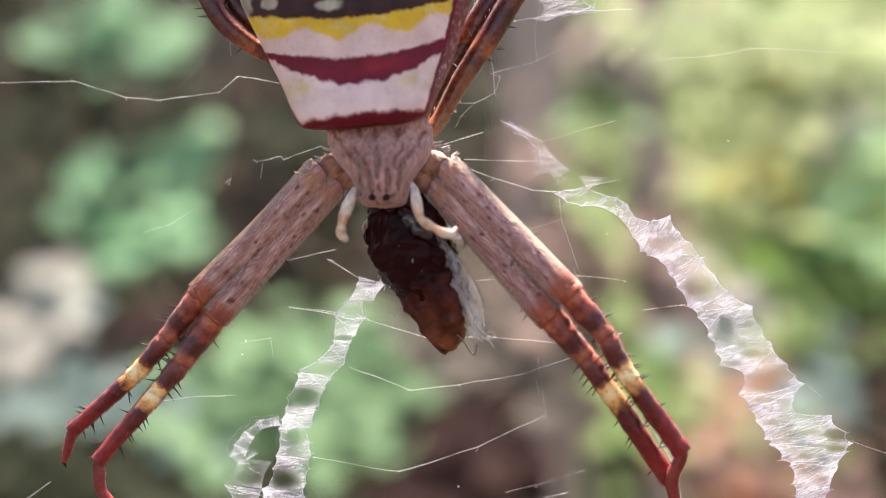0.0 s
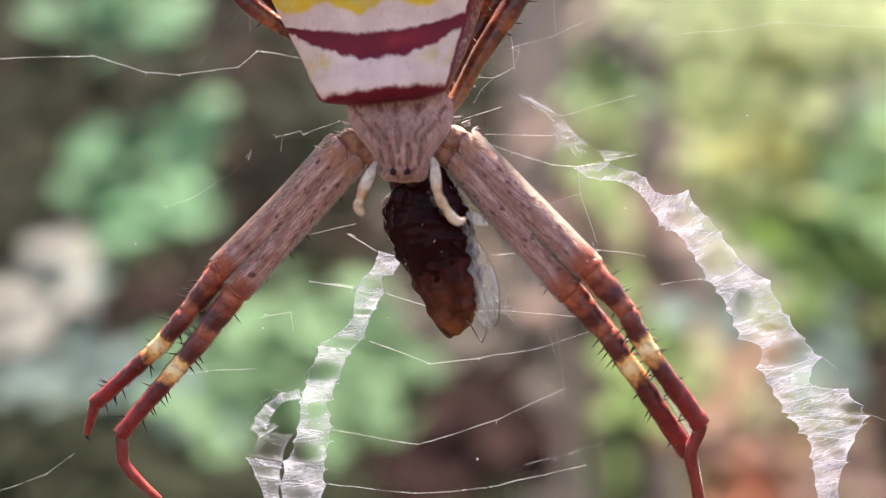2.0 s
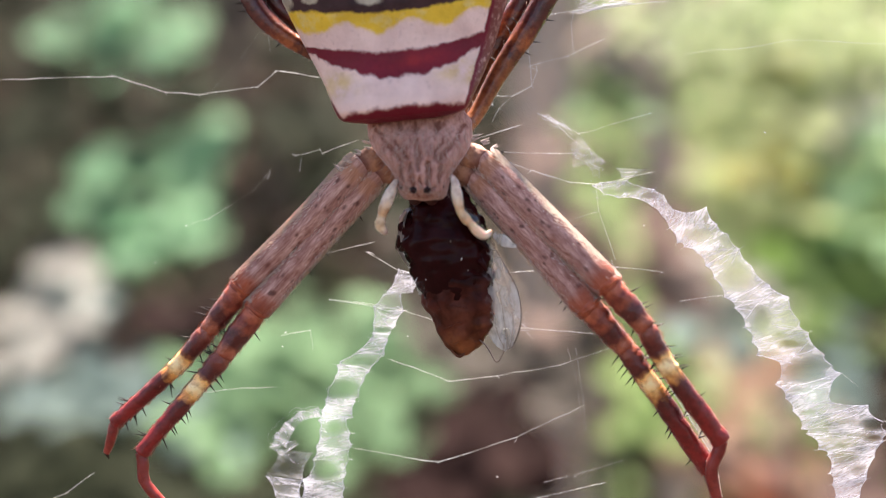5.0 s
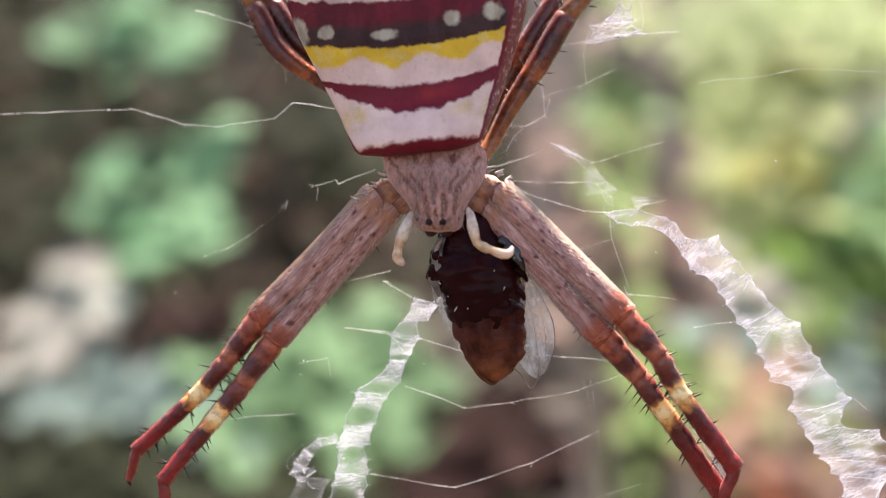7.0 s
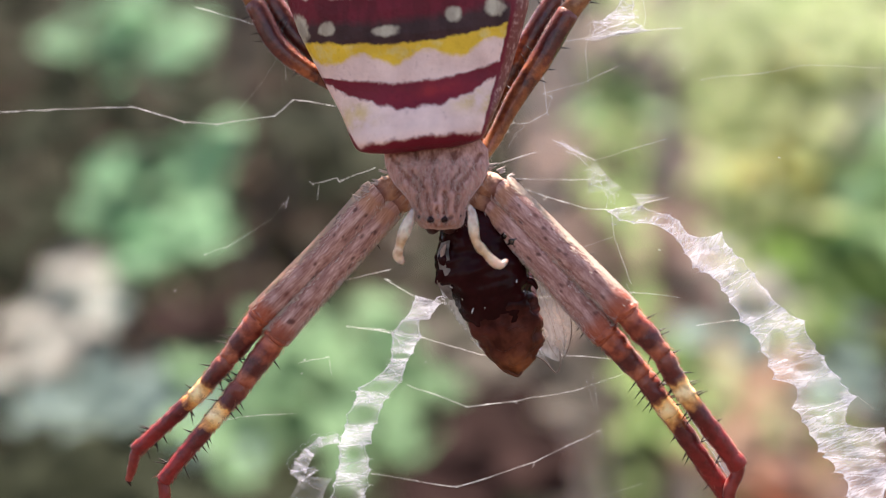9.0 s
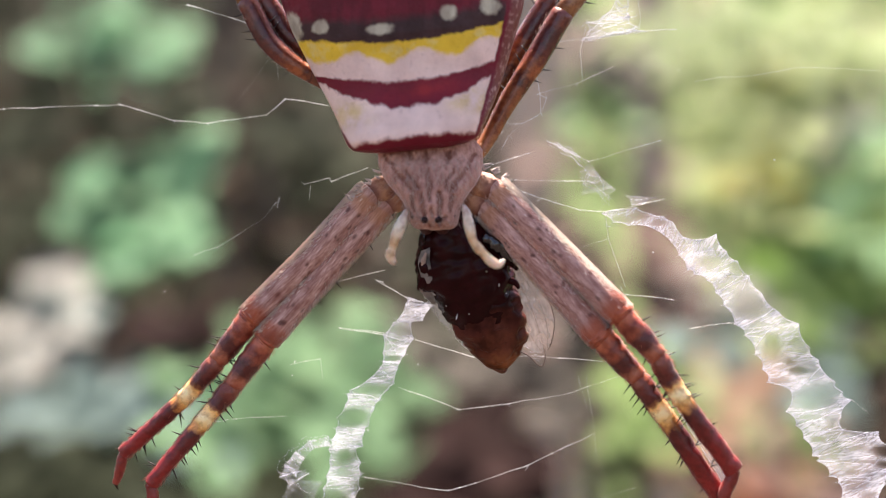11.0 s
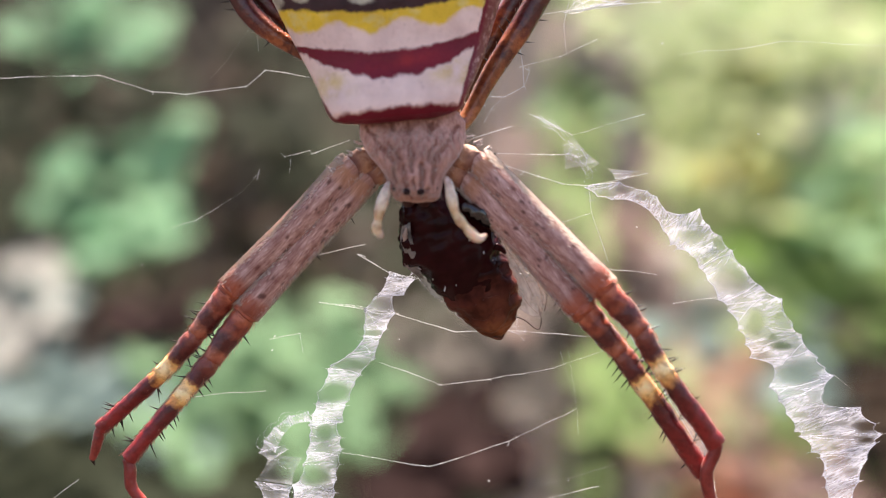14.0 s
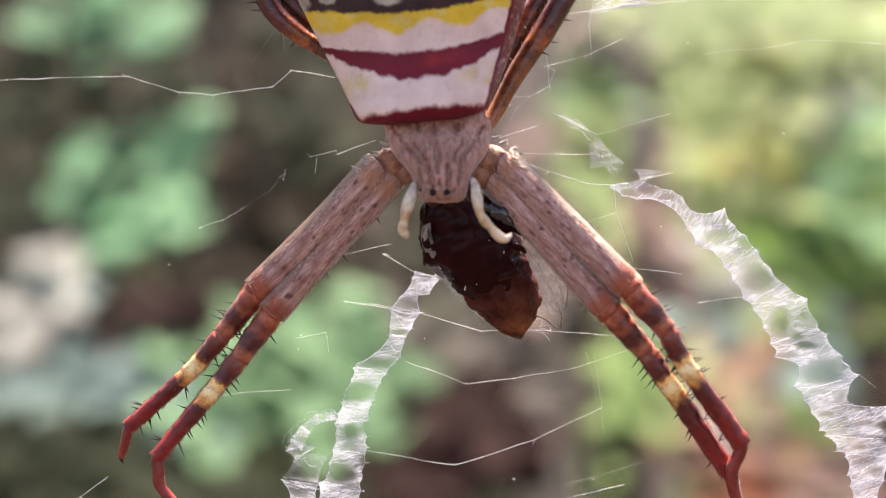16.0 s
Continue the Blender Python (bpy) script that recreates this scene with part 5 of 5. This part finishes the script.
def shrub(name, blobs, mat, size, label, seed, category="shrub", back=0.0, thick=1.0):
    """A stem from the soil and loose tufts of leaves; blobs: u, v, half width, half height in drawing units, closeness of the leaves."""
    rng = random.Random(seed)
    # the thicket leans back with the slope, higher tufts stand farther off
    blobs = [(u, v, 0.37 + 0.17 * (880 - v) / 880 + back, wu, wv, dens) for u, v, wu, wv, dens in blobs]
    centres = [at(u, v, (y - PLANE) * 1000) for u, v, y, *_ in blobs]
    base = Vector((centres[0].x + rng.uniform(-0.03, 0.03), centres[0].y + rng.uniform(0.02, 0.06), -0.05))
    plant = thing(name, base, label, category, "plants behind the web")
    lowest = min(centres, key=lambda c: c.z)
    fork = Vector((base.x * 0.4 + lowest.x * 0.6, base.y * 0.4 + lowest.y * 0.6 + 0.02, lowest.z - 0.12))
    stem = part("stem", tube([base, base.lerp(fork, 0.5) + Vector((0.012, 0, 0)), fork], [0.0024, 0.002, 0.0018], 8, 6, 0.1, seed), M_TWIG, plant)
    mesh = LEAVES[mat.name]
    for c, (u, v, y, wu, wv, dens) in zip(centres, blobs):
        part("twig", tube([fork, fork.lerp(c, 0.6) + Vector((0, 0.015, 0)), c], [0.0016, 0.0012, 0.0008], 7, 5), M_TWIG, stem)
        for _ in range(max(4, round(wu * wv * math.pi / 760 * dens * thick))):
            # crowded in the middle of the tuft, thinning out at its rim
            ru, rv = rng.gauss(0, 0.56), rng.gauss(0, 0.56)
            if math.hypot(ru, rv) > 1.5:
                ru, rv = ru * 0.4, rv * 0.4
            p = at(u + wu * ru, v + wv * rv, (y - PLANE) * 1000) + Vector((0, rng.uniform(-0.012, 0.012), 0))
            p.y += 1.2 * (p.z - c.z)
            leaf = new("leaf", mesh)
            leaf.parent = plant
            k = size * rng.uniform(0.7, 1.3)
            # leaves face up and towards the open side
            m = Matrix.Rotation(radians(rng.gauss(38, 12)), 4, "X") @ Matrix.Rotation(radians(rng.gauss(0, 14)), 4, "Y") @ Matrix.Rotation(rng.uniform(0, 6.28), 4, "Z")
            leaf.matrix_basis = Matrix.Translation(p - base) @ m @ Matrix.Scale(k, 4) @ Matrix.Translation((0, -0.5, 0))
    return plant


GREEN = "green leafy shrub growing from the soil"
LIME = "yellow-green leafy shrub, bright light put into its leaf colour"
PALE = "shrub with pale greyish leaves"
DARK_BUSH = "dark shrub behind the web, shade put into its leaf colour"
COOL = "grey-green leafy shrub growing from the soil"
TAN = "withered tan-leaved plant among the shrubs"
MAROON_BUSH = "dark maroon-leaved shrub growing from the soil"
# the shaded side: deep shade is put into the colour of its dark shrubs
shrub("shrub", [(150, 20, 110, 70, 0.85), (245, 70, 60, 60, 1.0), (90, 90, 70, 40, 0.5)], M_LEAF_SOFT, 0.016, GREEN, 31)
shrub("shrub", [(140, 290, 60, 70, 1.0), (275, 260, 50, 65, 1.1), (200, 415, 105, 70, 1.6), (265, 345, 60, 60, 0.7)], M_LEAF_SOFT, 0.016, GREEN, 32)
shrub("shrub", [(470, 610, 150, 70, 0.9), (600, 675, 90, 65, 0.55), (560, 760, 120, 50, 0.5), (690, 760, 50, 60, 0.4), (330, 690, 90, 70, 1.0), (400, 750, 80, 40, 0.4)], M_LEAF, 0.017, GREEN, 33)
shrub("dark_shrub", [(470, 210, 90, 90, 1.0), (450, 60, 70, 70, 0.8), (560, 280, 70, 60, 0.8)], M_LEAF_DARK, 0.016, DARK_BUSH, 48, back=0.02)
shrub("grey_shrub", [(90, 700, 140, 55, 0.9), (230, 720, 110, 50, 0.7), (280, 780, 100, 40, 0.4)], M_LEAF_COOL, 0.017, COOL, 34)
shrub("grey_shrub", [(60, 560, 120, 70, 0.5), (130, 620, 80, 50, 0.5)], M_LEAF_COOL, 0.016, COOL, 63)
shrub("pale_shrub", [(50, 540, 95, 80, 1.2), (85, 475, 70, 40, 0.6), (20, 620, 60, 40, 0.7)], M_LEAF_PALE, 0.016, PALE, 35)
shrub("pale_shrub", [(560, 420, 90, 80, 0.35), (800, 640, 110, 70, 0.5), (940, 640, 80, 90, 0.5), (700, 560, 60, 40, 0.3)], M_LEAF_GREY, 0.016, PALE, 49, back=0.04)
shrub("dark_shrub", [(375, 230, 50, 260, 0.8), (560, 330, 90, 120, 0.5), (440, 420, 70, 70, 0.6)], M_LEAF_DRY, 0.017, "brown-leaved shrub behind the web, shade put into its leaf colour", 36, back=0.03)
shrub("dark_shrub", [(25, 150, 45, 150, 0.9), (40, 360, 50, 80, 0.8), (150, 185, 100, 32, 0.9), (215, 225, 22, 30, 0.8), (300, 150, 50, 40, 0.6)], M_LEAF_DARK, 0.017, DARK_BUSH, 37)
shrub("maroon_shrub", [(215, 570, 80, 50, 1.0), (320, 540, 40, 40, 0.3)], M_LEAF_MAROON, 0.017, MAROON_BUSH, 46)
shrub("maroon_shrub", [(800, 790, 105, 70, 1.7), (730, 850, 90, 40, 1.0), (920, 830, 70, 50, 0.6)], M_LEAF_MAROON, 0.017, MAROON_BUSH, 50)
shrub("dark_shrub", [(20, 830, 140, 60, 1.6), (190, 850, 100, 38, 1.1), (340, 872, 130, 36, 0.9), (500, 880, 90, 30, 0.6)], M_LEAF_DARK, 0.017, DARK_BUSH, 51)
# the bright side: strong light is put into paler, brighter leaf colours
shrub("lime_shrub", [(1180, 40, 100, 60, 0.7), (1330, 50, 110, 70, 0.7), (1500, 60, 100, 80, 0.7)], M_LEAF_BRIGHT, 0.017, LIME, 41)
shrub("lime_shrub", [(1240, 210, 100, 90, 0.7), (1370, 150, 100, 80, 0.7), (1370, 330, 80, 60, 0.5)], M_LEAF_LIME, 0.017, LIME, 42)
shrub("mint_shrub", [(1500, 330, 90, 80, 1.1), (1530, 200, 70, 80, 0.8), (1430, 400, 70, 50, 0.8), (1040, 200, 60, 60, 0.4)], M_LEAF_MINT, 0.016, "soft mint-green leafy shrub", 60)
shrub("golden_shrub", [(1310, 270, 60, 80, 1.0), (1310, 120, 70, 50, 0.5)], M_LEAF_GOLD, 0.016, "golden-leaved shrub in bright light", 52)
shrub("shrub", [(1440, 470, 110, 70, 1.4), (1530, 400, 70, 90, 1.0), (1350, 470, 70, 60, 0.9), (1500, 560, 80, 50, 0.9)], M_LEAF_DEEP, 0.017, GREEN, 38)
shrub("shrub", [(1020, 180, 70, 90, 0.6), (1010, 330, 50, 60, 0.4), (1110, 640, 70, 90, 0.8), (1120, 740, 60, 50, 0.6)], M_LEAF_FRESH, 0.016, GREEN, 53)
shrub("dark_shrub", [(1450, 560, 60, 30, 0.7), (1535, 640, 60, 90, 1.3), (1550, 770, 80, 110, 1.7), (1640, 700, 60, 150, 1.2)], M_LEAF_DRY, 0.017, "brown-leaved shrub behind the web, shade put into its leaf colour", 54)
shrub("grey_shrub", [(1220, 580, 75, 45, 1.0), (1450, 650, 70, 70, 0.9), (1380, 740, 50, 60, 0.5)], M_LEAF_COOL, 0.016, COOL, 39)
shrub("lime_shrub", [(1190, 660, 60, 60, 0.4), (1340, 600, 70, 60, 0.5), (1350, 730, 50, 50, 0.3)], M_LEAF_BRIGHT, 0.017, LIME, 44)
shrub("pale_shrub", [(1440, 190, 70, 60, 1.0), (1220, 500, 60, 80, 0.5)], M_LEAF_PALE, 0.016, PALE, 45)
shrub("tan_plant", [(1130, 440, 55, 110, 0.9), (1130, 560, 40, 60, 0.5), (1220, 780, 60, 60, 0.5)], M_LEAF_TAN, 0.016, TAN, 47)
shrub("peach_plant", [(1270, 650, 100, 80, 0.8), (1190, 770, 90, 60, 0.7), (1350, 790, 70, 50, 0.5)], M_LEAF_PEACH, 0.016, "withered peach-coloured plant among the shrubs", 61)
shrub("tan_plant", [(1440, 830, 100, 70, 0.9), (1380, 700, 60, 60, 0.5)], M_LEAF_TAN, 0.016, TAN, 58)
shrub("shrub", [(1390, 800, 60, 60, 0.5), (1500, 860, 70, 50, 0.5)], M_LEAF_DEEP, 0.016, GREEN, 59)
shrub("tan_plant", [(930, 300, 80, 220, 0.35), (990, 480, 70, 120, 0.35)], M_LEAF_TAN, 0.016, TAN, 62, back=0.06)
shrub("dull_shrub", [(1075, 95, 75, 50, 1.0), (1020, 60, 60, 50, 0.6)], M_LEAF_GREY, 0.016, "dull brownish-grey shrub behind the web", 55)


def flower():
    base = at(1310, 860, 370)
    root = Vector((base.x, base.y + 0.03, -0.03))
    plant = thing("orange_flower", root, "orange-red blossom on a thin stem", "flower", "plants behind the web")
    part("stem", tube([root, Vector((base.x + 0.01, base.y + 0.03, 0.5)), base], [0.003, 0.0025, 0.0015], 8, 6), M_STEM, plant)
    rng = random.Random(9)
    for i in range(22):
        petal = new("petal", PETAL)
        petal.parent = plant
        m = Matrix.Rotation(radians(50), 4, "X") @ Matrix.Rotation(i * 2.4, 4, "Z") @ Matrix.Rotation(radians(15 + 25 * rng.random()), 4, "X")
        p = at(1305 + rng.gauss(0, 62), 872 + rng.gauss(0, 30), 330)
        petal.matrix_basis = Matrix.Translation(p - root) @ m @ Matrix.Scale(0.015, 4)


flower()


def sapling(u, y, r0, r1, label, seed, lean=0.02, bark=M_TRUNK):
    foot = at(u, 441, (y - PLANE) * 1000)
    base = Vector((foot.x, foot.y, -0.05))
    tree = thing("sapling", base, label, "tree", "plants behind the web")
    part("trunk", tube([base, base + Vector((lean, 0, 0.6)), base + Vector((-lean * 0.3, 0.01, 1.1)), base + Vector((lean, 0, 1.9))], [r0, r0 * 0.9, (r0 + r1) / 2, r1], 14, 12, 0.12, seed), bark, tree)
    for k in range(3):
        a = base + Vector((lean * 0.3, 0.004, 0.75 + 0.22 * k))
        side = -1 if k % 2 else 1
        part("branch", tube([a, a + Vector((side * 0.06, 0.02, 0.06)), a + Vector((side * 0.1, 0.03, 0.16))], [r1 * 0.35, r1 * 0.25, r1 * 0.1], 8, 6, 0.1, seed), bark, tree)


sapling(1135, 0.72, 0.011, 0.008, "pinkish-brown bare stem of a young tree", 51)
sapling(930, 0.9, 0.028, 0.022, "grey-brown bare stem of a young tree", 52, 0.03, M_GREY_BARK)
sapling(378, 0.8, 0.024, 0.02, "dark brown bare stem of a young tree", 53, -0.02, M_STEM)


def undergrowth(name, mat, label, count, xs, ys, sizes, seed, lift=0.03):
    """Countless leaves lying and growing on the bank."""
    rng = random.Random(seed)
    base = leaf_mesh("low_leaf", mat, n=5, across=(-1, 0, 1))
    co = np.array([v.co[:] for v in base.vertices])
    fa = np.array([tuple(p.vertices) for p in base.polygons])
    verts, faces = [], []
    for i in range(count):
        y = rng.uniform(*ys)
        x = rng.uniform(*xs)
        # ragged outer edge
        x *= 1 + 0.22 * noise.noise(Vector((y * 2.3, seed, abs(x) * 1.5))) if abs(x) > 1.5 else 1
        y += 0.25 * noise.noise(Vector((x * 2.1, seed, 3.0))) if y > 2.7 or y < 1.4 else 0
        p = Vector((x, y - rng.uniform(0.0, lift), bank(x, y) + rng.uniform(0.0, lift)))
        m = Matrix.Translation(p) @ Euler((radians(rng.gauss(41, 10)), radians(rng.gauss(0, 22)), 0)).to_matrix().to_4x4() @ Matrix.Rotation(rng.uniform(0, 6.28), 4, "Z") @ Matrix.Scale(rng.uniform(*sizes), 4)
        mm = np.array(m)
        verts.append(co @ mm[:3, :3].T + mm[:3, 3])
        faces.append(fa + i * len(co))
    ob = new(name, add_mesh(name, np.concatenate(verts).tolist(), np.concatenate(faces).tolist(), mat))
    tagged(ob, label, "undergrowth", kind="stuff")


# one sun on the whole bank; leaf colours paint left shaded, right bright
undergrowth("undergrowth", M_LEAF_DARK, "low dark green undergrowth on the bank, shade put into its colour", 14000, (-2.6, 0.2), (1.1, 3.0), (0.05, 0.09), 71)
undergrowth("leaf_litter", M_LEAF_DRY, "withered brown leaves lying on the bank, darkened to carry shade", 7000, (-2.4, 0.3), (1.1, 3.0), (0.05, 0.09), 72)
undergrowth("lime_undergrowth", M_LEAF_LIME, "low yellow-green undergrowth, bright light put into its colour", 9000, (0.24, 2.6), (1.1, 3.0), (0.05, 0.09), 73)
undergrowth("fresh_undergrowth", M_LEAF_FRESH, "low fresh green undergrowth, bright light put into its colour", 7000, (0.16, 2.6), (1.1, 3.0), (0.05, 0.09), 74)
undergrowth("pale_undergrowth", M_LEAF_TAN, "withered tan undergrowth on the bank", 2600, (0.06, 2.4), (1.1, 2.4), (0.05, 0.09), 76)


# ---- what moves ----
def motions():
    # prey: seconds, root u, v, lean to the right in degrees, turn about its length; it tips back late in the meal
    rows = [
        (0.0, 757, 380, 18.5, -44), (0.5, 757, 381, 18, -44), (1.0, 761, 383, 15, -42), (1.5, 766, 386, 12.5, -40), (2.0, 764, 389, 10.5, -37),
        (2.5, 763, 391, 9.5, -34), (3.0, 762, 391, 9.5, -32), (3.5, 761, 391, 9, -30), (4.0, 761, 391, 6, -28),
        (6.5, 784, 388, 5, -4), (7.0, 793, 389, 4.5, 0), (7.5, 796, 389, 6, 2), (8.0, 797, 388, 10, 4),
        (10.5, 770, 390, 16, 5), (11.0, 765, 392, 17.5, 5), (11.5, 767, 394, 17, 4), (12.0, 768, 391, 15.5, 4), (12.5, 771, 388, 15, 4),
        (13.0, 771, 391, 15, 4), (13.5, 769, 393, 16.5, 3), (14.0, 762, 390, 25, 0), (14.5, 757, 388, 32, -4), (15.0, 768, 391, 26.5, -3),
        (15.5, 760, 389, 25, -1), (16.0, 753, 389, 25, -1),
    ]
    walk(prey, [(t, Matrix.Translation(at(u, v, -0.9)) @ Matrix.Rotation(radians(-lean), 4, "Y") @ Matrix.Rotation(radians(float(np.interp(t, (8.0, 10.5), (0, 15)))), 4, "X") @ Matrix.Rotation(radians(turn), 4, "Z")) for t, u, v, lean, turn in rows])
    swings = (
        (palp_a, ((0, 0), (2.5, 4), (4, 3), (6.5, 2), (8, 2), (11, 2), (12.5, 0), (15, -4), (16, -3))),
        (tip_a, ((0, -14), (2.5, -8), (4, -8), (6.5, -16), (8, -12), (11, 0), (12.5, 0), (15, -6), (16, -4))),
        (palp_b, ((0, -2), (2.5, 4), (4, 3), (6.5, -5), (8, 4), (11, -2), (12.5, 0), (15, -3), (16, 0))),
        (tip_b, ((0, -24), (2.5, 2), (4, 8), (6.5, -34), (8, -16), (11, -6), (12.5, 0), (15, -5), (16, -6))),
    )
    for limb, swing in swings:
        root = limb.location.copy()
        walk(limb, [(t, Matrix.Translation(root) @ Matrix.Rotation(radians(a), 4, "Y")) for t, a in swing])


motions()
